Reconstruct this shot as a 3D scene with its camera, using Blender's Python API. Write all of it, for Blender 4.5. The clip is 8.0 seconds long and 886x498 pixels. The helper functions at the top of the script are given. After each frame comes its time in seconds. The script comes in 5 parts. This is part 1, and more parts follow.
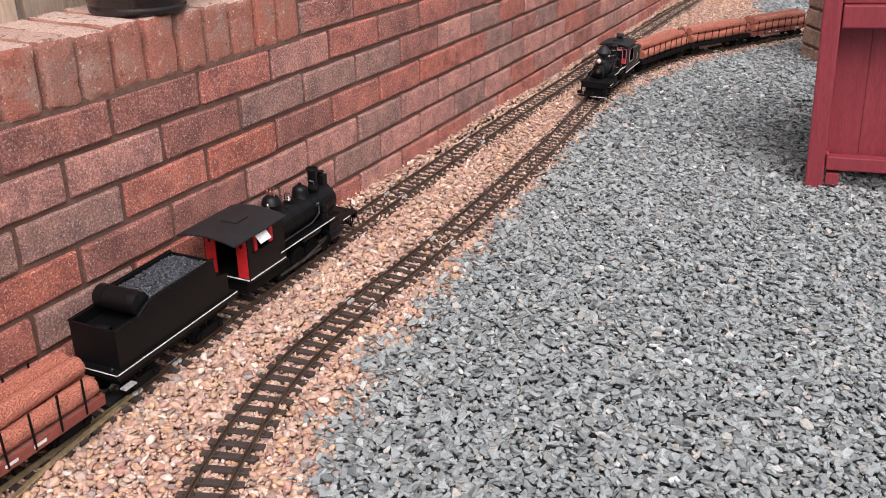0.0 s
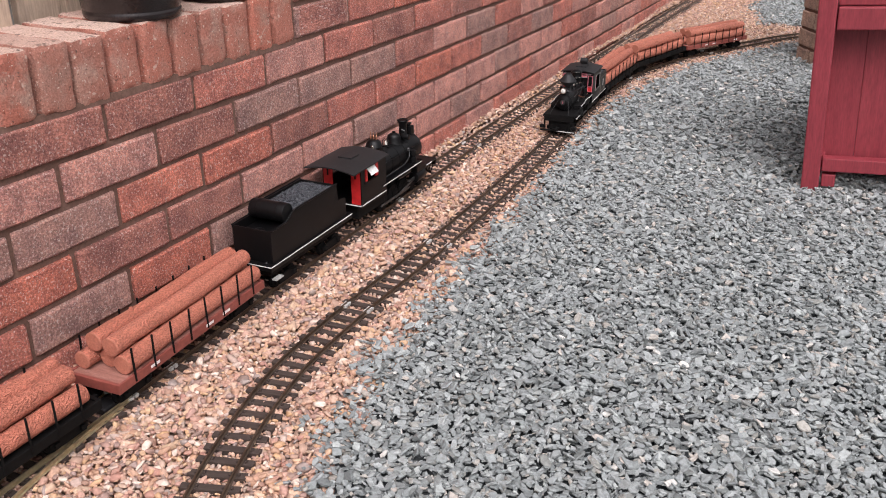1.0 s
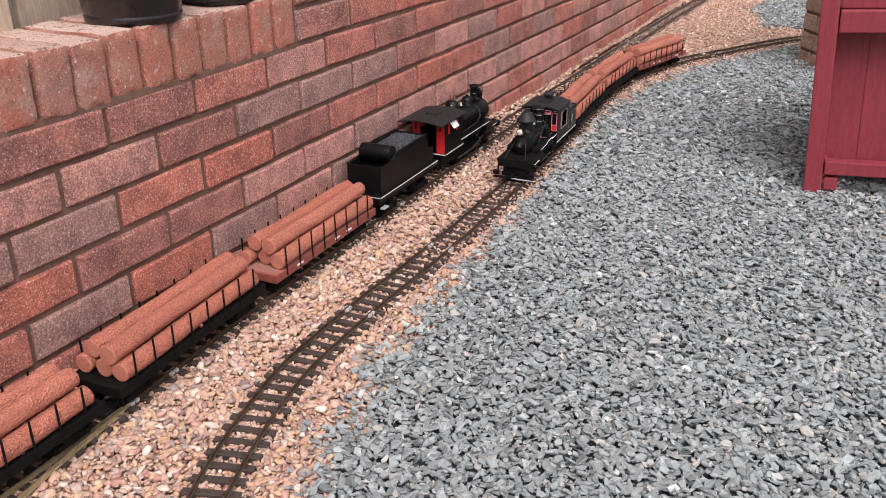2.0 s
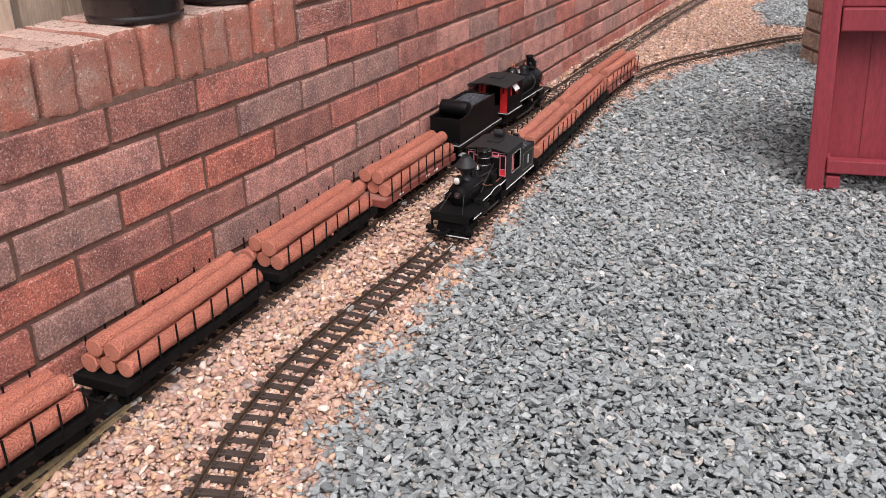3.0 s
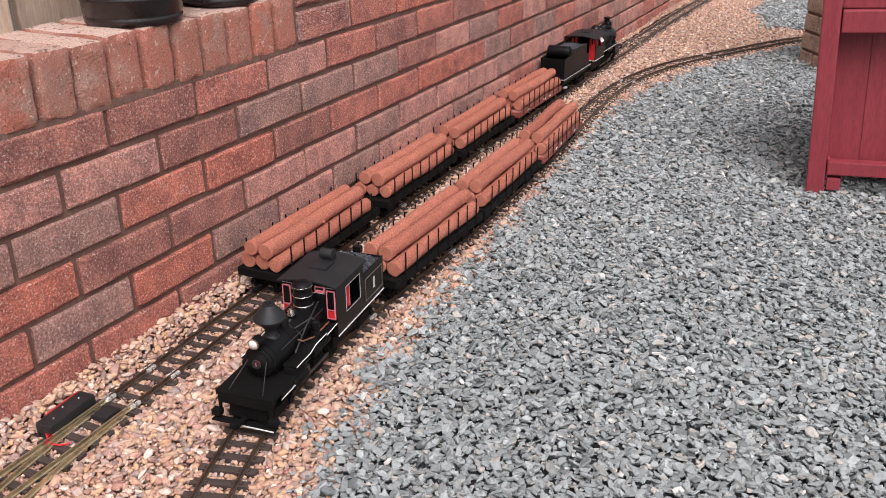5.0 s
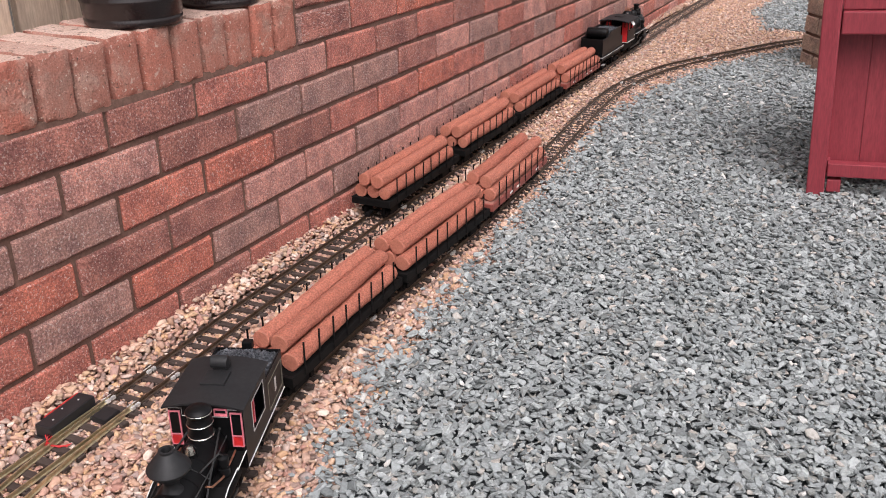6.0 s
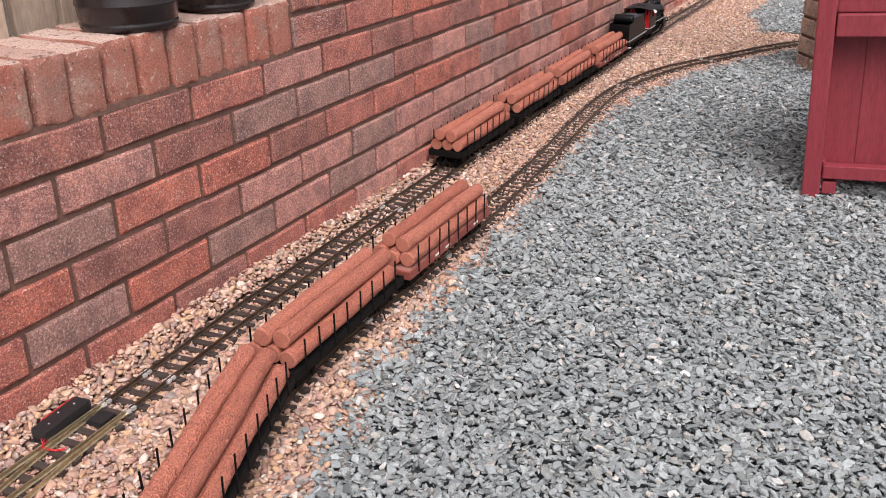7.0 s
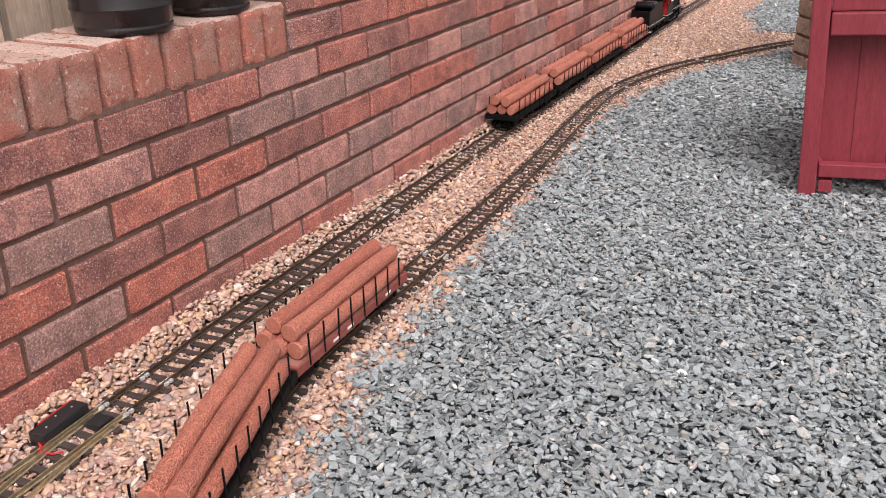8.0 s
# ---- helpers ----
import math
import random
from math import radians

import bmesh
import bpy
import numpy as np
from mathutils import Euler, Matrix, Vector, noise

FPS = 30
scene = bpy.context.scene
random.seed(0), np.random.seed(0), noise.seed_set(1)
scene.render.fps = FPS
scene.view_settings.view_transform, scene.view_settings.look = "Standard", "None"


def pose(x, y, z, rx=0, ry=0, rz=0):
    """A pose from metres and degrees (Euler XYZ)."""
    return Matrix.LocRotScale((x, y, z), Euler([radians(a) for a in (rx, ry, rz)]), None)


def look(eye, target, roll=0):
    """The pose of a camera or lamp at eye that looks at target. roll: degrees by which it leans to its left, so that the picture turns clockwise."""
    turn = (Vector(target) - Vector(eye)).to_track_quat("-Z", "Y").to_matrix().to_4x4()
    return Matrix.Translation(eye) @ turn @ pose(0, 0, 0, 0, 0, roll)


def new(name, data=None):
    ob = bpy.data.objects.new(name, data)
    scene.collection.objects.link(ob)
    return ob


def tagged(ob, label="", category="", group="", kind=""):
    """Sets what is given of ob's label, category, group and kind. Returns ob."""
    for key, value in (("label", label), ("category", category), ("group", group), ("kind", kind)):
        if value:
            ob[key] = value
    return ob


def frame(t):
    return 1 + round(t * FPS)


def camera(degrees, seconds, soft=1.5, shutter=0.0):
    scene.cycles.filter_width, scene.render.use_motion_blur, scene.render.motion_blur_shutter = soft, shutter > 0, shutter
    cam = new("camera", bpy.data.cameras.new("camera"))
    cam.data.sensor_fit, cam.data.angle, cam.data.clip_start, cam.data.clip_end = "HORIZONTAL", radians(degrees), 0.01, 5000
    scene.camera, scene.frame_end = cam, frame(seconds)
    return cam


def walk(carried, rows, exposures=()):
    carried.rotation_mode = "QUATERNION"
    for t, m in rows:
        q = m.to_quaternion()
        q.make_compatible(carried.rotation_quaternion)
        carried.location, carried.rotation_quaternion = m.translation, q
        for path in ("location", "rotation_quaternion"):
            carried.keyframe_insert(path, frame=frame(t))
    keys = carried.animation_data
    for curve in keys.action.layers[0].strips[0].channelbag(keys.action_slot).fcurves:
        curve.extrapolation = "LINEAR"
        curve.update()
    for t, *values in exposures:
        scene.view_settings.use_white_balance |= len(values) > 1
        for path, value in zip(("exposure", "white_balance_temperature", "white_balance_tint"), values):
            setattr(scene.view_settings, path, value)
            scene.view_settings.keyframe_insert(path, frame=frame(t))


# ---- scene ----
cam = camera(52.7, 8.0, soft=1.0)
PATH = [
    (0, (1.158, -1.071, 0.828), (0.349, 0.562, 0.004), 0.1),
    (0.5, (1.16, -1.067, 0.828), (0.353, 0.569, 0.008), -0.1),
    (1, (1.16, -1.068, 0.828), (0.354, 0.57, 0.01), -0.1),
    (1.5, (1.159, -1.065, 0.829), (0.351, 0.574, 0.016), -0.1),
    (3, (1.157, -1.063, 0.828), (0.344, 0.573, 0.014), -0.3),
    (3.5, (1.155, -1.063, 0.827), (0.344, 0.574, 0.011), -0.4),
    (4, (1.152, -1.063, 0.823), (0.343, 0.574, 0.008), -0.2),
    (4.5, (1.153, -1.061, 0.825), (0.343, 0.578, 0.014), -0.3),
    (6, (1.155, -1.059, 0.823), (0.34, 0.581, 0.02), -0.4),
    (6.5, (1.158, -1.058, 0.823), (0.344, 0.584, 0.022), -0.4),
    (7, (1.161, -1.059, 0.825), (0.348, 0.585, 0.027), -0.5),
    (7.5, (1.162, -1.061, 0.826), (0.35, 0.584, 0.03), -0.6),
    (8, (1.166, -1.06, 0.823), (0.355, 0.587, 0.03), -0.9),
]
walk(cam, [(t, look(eye, target, roll)) for t, eye, target, roll in PATH],
     exposures=[(0.0, 0.22, 6500, 14), (8.0, 0.25, 6500, 14)])

# ---- world and light ----
world = bpy.data.worlds.new("overcast_sky")
scene.world = world
world.use_nodes = True
wn = world.node_tree
wn.nodes.clear()
sky = wn.nodes.new("ShaderNodeTexSky")
sky.sky_type, sky.sun_disc = "NISHITA", False
sky.sun_elevation, sky.sun_rotation = radians(55), radians(142)
sky.air_density, sky.dust_density = 1.0, 4.0
cloud = wn.nodes.new("ShaderNodeHueSaturation")
cloud.inputs["Saturation"].default_value = 0.12
back = wn.nodes.new("ShaderNodeBackground")
back.inputs["Strength"].default_value = 0.15
wout = wn.nodes.new("ShaderNodeOutputWorld")
wn.links.new(sky.outputs[0], cloud.inputs["Color"])
wn.links.new(cloud.outputs[0], back.inputs[0])
wn.links.new(back.outputs[0], wout.inputs[0])

sun_data = bpy.data.lights.new("sun", "SUN")
sun_data.energy, sun_data.angle, sun_data.color = 2.4, radians(46), (1.0, 0.955, 0.975)
sun = new("sun", sun_data)
sun.matrix_world = look((1.4, -1.8, 3.3), (0, 0, 0))


# ---- materials ----
def ramp(nt, stops, constant=False):
    r = nt.nodes.new("ShaderNodeValToRGB")
    r.color_ramp.interpolation = "CONSTANT" if constant else "LINEAR"
    while len(r.color_ramp.elements) < len(stops):
        r.color_ramp.elements.new(0.5)
    for e, (p, c) in zip(r.color_ramp.elements, stops):
        e.position, e.color = p, (*c, 1)
    return r


def shifted(nt, stretch=None):
    """Object coordinates, moved by a different amount for every object."""
    co, info = nt.nodes.new("ShaderNodeTexCoord"), nt.nodes.new("ShaderNodeObjectInfo")
    mul, add = nt.nodes.new("ShaderNodeVectorMath"), nt.nodes.new("ShaderNodeVectorMath")
    mul.operation, add.operation = "MULTIPLY", "ADD"
    nt.links.new(info.outputs["Random"], mul.inputs[0])
    mul.inputs[1].default_value = (3.713, 5.291, 4.457)
    nt.links.new(co.outputs["Object"], add.inputs[0])
    nt.links.new(mul.outputs[0], add.inputs[1])
    if not stretch:
        return add.outputs[0]
    m = nt.nodes.new("ShaderNodeMapping")
    m.inputs["Scale"].default_value = stretch
    nt.links.new(add.outputs[0], m.inputs[0])
    return m.outputs[0]


def noise_tex(nt, scale, detail=4, rough=0.6, stretch=None):
    n = nt.nodes.new("ShaderNodeTexNoise")
    n.inputs["Scale"].default_value, n.inputs["Detail"].default_value, n.inputs["Roughness"].default_value = scale, detail, rough
    nt.links.new(shifted(nt, stretch), n.inputs["Vector"])
    return n


def mixc(nt, a, b, fac, mode="MIX"):
    m = nt.nodes.new("ShaderNodeMix")
    m.data_type, m.blend_type = "RGBA", mode
    for value, sock in ((fac, m.inputs[0]), (a, m.inputs[6]), (b, m.inputs[7])):
        if isinstance(value, bpy.types.NodeSocket):
            nt.links.new(value, sock)
        elif isinstance(value, tuple):
            sock.default_value = (*value, 1)
        else:
            sock.default_value = value
    return m.outputs[2]


def new_mat(name, rough=0.6, metal=0.0, spec=0.5):
    m = bpy.data.materials.new(name)
    m.use_nodes = True
    nt = m.node_tree
    b = nt.nodes["Principled BSDF"]
    b.inputs["Roughness"].default_value, b.inputs["Metallic"].default_value = rough, metal
    b.inputs["Specular IOR Level"].default_value = spec
    return m, nt, b


def bumped(nt, b, height, strength, distance):
    bp = nt.nodes.new("ShaderNodeBump")
    bp.inputs["Strength"].default_value, bp.inputs["Distance"].default_value = strength, distance
    nt.links.new(height, bp.inputs["Height"])
    nt.links.new(bp.outputs[0], b.inputs["Normal"])


def plain(name, c1, c2, scale=60, rough=0.6, metal=0.0, bump=0.15, dist=0.0006, spec=0.5, stretch=None):
    """Two tones broken up by coarse and fine noise, with a fine relief."""
    m, nt, b = new_mat(name, rough, metal, spec)
    big, fine = noise_tex(nt, scale * 0.15, 3, 0.6, stretch), noise_tex(nt, scale, 5, 0.65, stretch)
    r1 = ramp(nt, [(0.3, c1), (0.7, c2)])
    nt.links.new(big.outputs[0], r1.inputs[0])
    r2 = ramp(nt, [(0.3, (0.72, 0.72, 0.72)), (0.75, (1.2, 1.2, 1.2))])
    nt.links.new(fine.outputs[0], r2.inputs[0])
    nt.links.new(mixc(nt, r1.outputs[0], r2.outputs[0], 1.0, "MULTIPLY"), b.inputs["Base Color"])
    bumped(nt, b, fine.outputs[0], bump, dist)
    return m


def brick_mat(name, c1, c2, fleck, rough=1.0):
    """Rough rock-face brick: tone per brick, blotches, pale and dark grains."""
    m, nt, b = new_mat(name, 0.9, 0, 0.25)
    info = nt.nodes.new("ShaderNodeObjectInfo")
    tone = ramp(nt, [(0, c1), (1, c2)])
    nt.links.new(info.outputs["Random"], tone.inputs[0])
    blot = noise_tex(nt, 18, 4, 0.6)
    rb = ramp(nt, [(0.35, (0.68, 0.68, 0.72)), (0.65, (1.2, 1.16, 1.12))])
    nt.links.new(blot.outputs[0], rb.inputs[0])
    col = mixc(nt, tone.outputs[0], rb.outputs[0], 1.0, "MULTIPLY")
    grain = noise_tex(nt, 230, 3, 0.6)
    pits = nt.nodes.new("ShaderNodeTexVoronoi")
    pits.feature = "SMOOTH_F1"
    pits.inputs["Scale"].default_value, pits.inputs["Smoothness"].default_value = 430, 0.3
    nt.links.new(shifted(nt), pits.inputs["Vector"])
    rg = ramp(nt, [(0.36, (0.62, 0.59, 0.59)), (0.5, (0.98, 0.97, 0.97)), (0.62, (1.5, 1.47, 1.44))])
    nt.links.new(grain.outputs[0], rg.inputs[0])
    col = mixc(nt, col, rg.outputs[0], 0.8, "MULTIPLY")
    rp = ramp(nt, [(0.25, (1.1, 1.1, 1.1)), (0.65, (0.76, 0.74, 0.74))])
    nt.links.new(pits.outputs["Distance"], rp.inputs[0])
    col = mixc(nt, col, rp.outputs[0], 0.8, "MULTIPLY")
    sp = noise_tex(nt, 270, 2, 0.5)
    rs = ramp(nt, [(0.59, (0, 0, 0)), (0.68, (0.7, 0.7, 0.7))])
    nt.links.new(sp.outputs[0], rs.inputs[0])
    col = mixc(nt, col, fleck, rs.outputs[0])
    nt.links.new(col, b.inputs["Base Color"])
    rh = ramp(nt, [(0.0, (1, 1, 1)), (0.75, (0, 0, 0))])
    nt.links.new(pits.outputs["Distance"], rh.inputs[0])
    bumped(nt, b, mixc(nt, rh.outputs[0], grain.outputs[0], 0.5), 1.0, 0.0042 * rough)
    return m


BRICKS = {
    "O": brick_mat("brick_orange_red", (0.505, 0.167, 0.119), (0.555, 0.202, 0.150), (0.747, 0.527, 0.465)),
    "R": brick_mat("brick_red", (0.454, 0.162, 0.124), (0.505, 0.192, 0.150), (0.707, 0.506, 0.444)),
    "P": brick_mat("brick_pink", (0.505, 0.248, 0.207), (0.555, 0.279, 0.232), (0.727, 0.567, 0.507)),
    "B": brick_mat("brick_brown", (0.334, 0.146, 0.119), (0.394, 0.172, 0.140), (0.646, 0.476, 0.424)),
    "G": brick_mat("brick_grey_brown", (0.363, 0.208, 0.176), (0.414, 0.237, 0.201), (0.646, 0.516, 0.465)),
    "T": brick_mat("brick_tan", (0.475, 0.329, 0.253), (0.535, 0.371, 0.286), (0.594, 0.509, 0.429)),
}
MORTAR = plain("mortar", (0.14, 0.078, 0.060), (0.20, 0.118, 0.092), 150, 0.95, bump=0.5, dist=0.002, spec=0.2)


def coping_mat(name, clay_stops, grey_stops, cover, spots):
    """Worn brick: clay with weathering in blots, and pale and dark flecks."""
    m, nt, b = new_mat(name, 0.85, 0, 0.25)
    info = nt.nodes.new("ShaderNodeObjectInfo")
    clay, grey = ramp(nt, clay_stops), ramp(nt, grey_stops)
    nt.links.new(info.outputs["Random"], clay.inputs[0])
    nt.links.new(info.outputs["Random"], grey.inputs[0])
    blot = noise_tex(nt, 17, 4, 0.62)
    mask = ramp(nt, [(cover - 0.10, (0, 0, 0)), (cover + 0.10, (0.9, 0.9, 0.9))])
    nt.links.new(blot.outputs[0], mask.inputs[0])
    col = mixc(nt, clay.outputs[0], grey.outputs[0], mask.outputs[0])
    grain, pit = noise_tex(nt, 320, 4, 0.65), noise_tex(nt, 95, 3, 0.6)
    rg = ramp(nt, [(0.34, (0.66, 0.64, 0.64)), (0.5, (0.98, 0.98, 0.98)), (0.66, (1.28, 1.26, 1.24))])
    nt.links.new(grain.outputs[0], rg.inputs[0])
    col = mixc(nt, col, rg.outputs[0], 0.9, "MULTIPLY")
    for size, lo, hi, tone in spots:
        sp = noise_tex(nt, size, 3, 0.55)
        rs = ramp(nt, [(lo, (0, 0, 0)), (hi, (0.85, 0.85, 0.85))])
        nt.links.new(sp.outputs[0], rs.inputs[0])
        col = mixc(nt, col, tone, rs.outputs[0])
    nt.links.new(col, b.inputs["Base Color"])
    bumped(nt, b, mixc(nt, grain.outputs[0], pit.outputs[0], 0.5), 1.0, 0.008)
    return m


COPING = coping_mat("worn_coping_brick",
                    [(0, (0.50, 0.172, 0.12)), (0.35, (0.40, 0.175, 0.132)), (0.7, (0.47, 0.165, 0.117)), (1, (0.42, 0.20, 0.152))],
                    [(0, (0.40, 0.235, 0.185)), (0.5, (0.46, 0.30, 0.24)), (1, (0.34, 0.20, 0.16))], 0.58,
                    ((55, 0.64, 0.70, (0.60, 0.43, 0.35)), (190, 0.64, 0.70, (0.74, 0.60, 0.51)), (120, 0.645, 0.70, (0.12, 0.07, 0.055))))
# coping tops: bleached with dark lichen specks, sunlit brightness also put into the colour
COPING_TOP = coping_mat("bleached_sunlit_coping_top",
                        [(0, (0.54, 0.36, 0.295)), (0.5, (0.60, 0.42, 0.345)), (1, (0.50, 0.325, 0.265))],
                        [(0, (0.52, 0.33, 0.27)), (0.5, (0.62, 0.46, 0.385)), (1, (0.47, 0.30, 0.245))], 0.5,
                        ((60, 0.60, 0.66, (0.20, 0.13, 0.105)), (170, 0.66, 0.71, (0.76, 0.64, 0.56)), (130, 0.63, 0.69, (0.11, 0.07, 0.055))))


def stones_mat(name, stops, rough, grain_scale, bump):
    m, nt, b = new_mat(name, rough, 0, 0.35)
    geo = nt.nodes.new("ShaderNodeNewGeometry")
    r = ramp(nt, stops)
    nt.links.new(geo.outputs["Random Per Island"], r.inputs[0])
    g = noise_tex(nt, grain_scale, 3, 0.6)
    rg = ramp(nt, [(0.3, (0.75, 0.74, 0.73)), (0.7, (1.15, 1.15, 1.15))])
    nt.links.new(g.outputs[0], rg.inputs[0])
    nt.links.new(mixc(nt, r.outputs[0], rg.outputs[0], 1.0, "MULTIPLY"), b.inputs["Base Color"])
    bumped(nt, b, g.outputs[0], bump, 0.001)
    return m


PEBBLE = stones_mat("pebbles", [
    (0.0, (0.524, 0.331, 0.242)), (0.08, (0.402, 0.234, 0.154)), (0.16, (0.617, 0.411, 0.307)), (0.24, (0.309, 0.180, 0.133)),
    (0.32, (0.655, 0.459, 0.355)), (0.40, (0.524, 0.321, 0.179)), (0.48, (0.487, 0.290, 0.238)), (0.55, (0.234, 0.168, 0.142)),
    (0.62, (0.581, 0.376, 0.293)), (0.70, (0.384, 0.201, 0.157)), (0.77, (0.319, 0.261, 0.238)), (0.84, (0.571, 0.371, 0.224)),
    (0.91, (0.449, 0.328, 0.280)), (0.98, (0.711, 0.573, 0.484))], 0.68, 160, 0.35)
SLATE = stones_mat("slate", [
    (0.0, (0.199, 0.221, 0.220)), (0.14, (0.316, 0.342, 0.341)), (0.3, (0.152, 0.167, 0.168)), (0.46, (0.385, 0.413, 0.404)),
    (0.6, (0.226, 0.247, 0.250)), (0.74, (0.352, 0.375, 0.374)), (0.85, (0.169, 0.185, 0.181)), (0.94, (0.325, 0.321, 0.295)), (0.98, (0.428, 0.385, 0.345)), (0.997, (0.564, 0.561, 0.534))], 0.55, 200, 0.35)
SOIL = plain("ground_soil", (0.06, 0.05, 0.042), (0.11, 0.092, 0.078), 90, 0.95, bump=0.6, dist=0.01, spec=0.2)
SLATE_BED = plain("slate_underlay", (0.055, 0.062, 0.066), (0.10, 0.11, 0.116), 140, 0.85, bump=0.8, dist=0.006, spec=0.25)
PEBBLE_BED = plain("pebble_underlay", (0.15, 0.105, 0.075), (0.25, 0.18, 0.13), 160, 0.9, bump=0.8, dist=0.006, spec=0.2)
RAIL = plain("rail_bronze", (0.11, 0.075, 0.055), (0.18, 0.13, 0.095), 120, 0.38, 0.75, 0.1)
BRASS = plain("rail_brass", (0.50, 0.41, 0.25), (0.64, 0.54, 0.36), 120, 0.38, 0.8, 0.1)
RODSTEEL = plain("oily_dark_steel", (0.05, 0.05, 0.05), (0.09, 0.09, 0.09), 200, 0.4, 0.6, 0.1)
LININGPALE = plain("pale_lining", (0.42, 0.40, 0.38), (0.52, 0.50, 0.48), 200, 0.5)
LININGDULL = plain("dull_gold_lining", (0.16, 0.15, 0.11), (0.22, 0.2, 0.15), 200, 0.5)
JOINER = plain("rail_joiner_steel", (0.7, 0.7, 0.68), (0.85, 0.85, 0.83), 200, 0.35, 0.55, 0.1)
SLEEPER = plain("sleeper_brown_plastic", (0.040, 0.027, 0.022), (0.065, 0.045, 0.037), 200, 0.7, stretch=(1, 6, 6), bump=0.3)
BLACK = plain("black_paint", (0.003, 0.003, 0.0033), (0.005, 0.005, 0.0055), 120, 0.42, bump=0.05, spec=0.22)
MATT_BLACK = plain("matt_black", (0.004, 0.004, 0.0042), (0.007, 0.0066, 0.0064), 160, 0.65, bump=0.1, spec=0.12)
ROOF_BLACK = plain("roof_black", (0.014, 0.014, 0.015), (0.020, 0.020, 0.021), 160, 0.55, bump=0.12, spec=0.3)
COALM = stones_mat("coal", [(0, (0.02, 0.022, 0.026)), (0.5, (0.055, 0.06, 0.07)), (1, (0.10, 0.105, 0.115))], 0.4, 400, 0.4)
WHITE = plain("white_lining", (0.72, 0.72, 0.70), (0.8, 0.8, 0.78), 80, 0.5, bump=0.02)
REDP = plain("red_paint", (0.48, 0.015, 0.018), (0.58, 0.025, 0.025), 80, 0.45, bump=0.04)
PINK = plain("pink_red_lining", (0.62, 0.16, 0.20), (0.72, 0.22, 0.26), 80, 0.5, bump=0.04)
CHROME = plain("polished_metal", (0.7, 0.66, 0.58), (0.85, 0.8, 0.72), 80, 0.2, 0.95, 0.02)
COPPER = plain("copper_pipe", (0.6, 0.27, 0.16), (0.72, 0.36, 0.24), 80, 0.3, 0.9, 0.02)
LENS = plain("lamp_lens", (0.75, 0.73, 0.68), (0.85, 0.83, 0.78), 60, 0.08, bump=0.01)
FLATRED = plain("red_oxide_plastic", (0.20, 0.048, 0.036), (0.26, 0.068, 0.052), 100, 0.55, bump=0.08)
DECKRED = plain("worn_red_brown_deck", (0.26, 0.11, 0.085), (0.34, 0.16, 0.125), 160, 0.7, stretch=(1, 8, 1), bump=0.2)
DECKTAN = plain("grey_tan_deck", (0.36, 0.28, 0.22), (0.44, 0.35, 0.28), 160, 0.75, stretch=(1, 8, 1), bump=0.2)
LOGEND = plain("log_end", (0.38, 0.13, 0.085), (0.46, 0.17, 0.11), 260, 0.7, bump=0.3)


def bark_mat():
    """Knobbly bark: ridges drawn out along the log, dark in the clefts."""
    m, nt, b = new_mat("log_bark", 0.6, 0, 0.4)
    info = nt.nodes.new("ShaderNodeObjectInfo")
    tone = ramp(nt, [(0, (0.46, 0.152, 0.098)), (0.6, (0.51, 0.183, 0.122)), (1, (0.42, 0.138, 0.090))])
    nt.links.new(info.outputs["Random"], tone.inputs[0])
    ridge = noise_tex(nt, 380, 2, 0.55, (1.0, 0.62, 1.0))
    big = noise_tex(nt, 90, 3, 0.6, (1.0, 0.3, 1.0))
    rr = ramp(nt, [(0.36, (0.66, 0.62, 0.62)), (0.5, (1.0, 0.98, 0.97)), (0.64, (1.26, 1.25, 1.24))])
    nt.links.new(ridge.outputs[0], rr.inputs[0])
    rb = ramp(nt, [(0.35, (0.9, 0.89, 0.88)), (0.65, (1.1, 1.1, 1.1))])
    nt.links.new(big.outputs[0], rb.inputs[0])
    col = mixc(nt, tone.outputs[0], rr.outputs[0], 0.8, "MULTIPLY")
    nt.links.new(mixc(nt, col, rb.outputs[0], 1.0, "MULTIPLY"), b.inputs["Base Color"])
    bumped(nt, b, ridge.outputs[0], 1.0, 0.0075)
    return m


BARK = bark_mat()
PLANTER = plain("dark_red_wood_stain", (0.225, 0.026, 0.038), (0.28, 0.038, 0.05), 40, 0.5, stretch=(8, 8, 1), bump=0.12, dist=0.001)
TIMBER = plain("weathered_timber", (0.46, 0.345, 0.26), (0.58, 0.45, 0.345), 30, 0.8, stretch=(8, 8, 1), bump=0.3, dist=0.002)
POTM = plain("black_glazed_pot", (0.013, 0.009, 0.009), (0.021, 0.014, 0.014), 30, 0.26, bump=0.05)
PLASTIC = plain("black_plastic_housing", (0.015, 0.015, 0.016), (0.022, 0.022, 0.024), 200, 0.4, bump=0.1)


# ---- mesh helpers ----
def part(name, bm, material, parent=None, label="", smooth=False, matrix=None):
    me = bpy.data.meshes.new(name)
    bm.normal_update()
    bm.to_mesh(me)
    bm.free()
    for mm in (material if isinstance(material, (list, tuple)) else [material]):
        me.materials.append(mm)
    if smooth:
        for p in me.polygons:
            p.use_smooth = True
        me.set_sharp_from_angle(angle=radians(42))
    ob = new(name, me)
    if matrix is not None:
        ob.matrix_basis = matrix
    if parent is not None:
        ob.parent = parent
    if label:
        ob["label"] = label
    return ob


def shared(name, me, parent, matrix):
    ob = new(name, me)
    ob.parent = parent
    ob.matrix_basis = matrix
    return ob


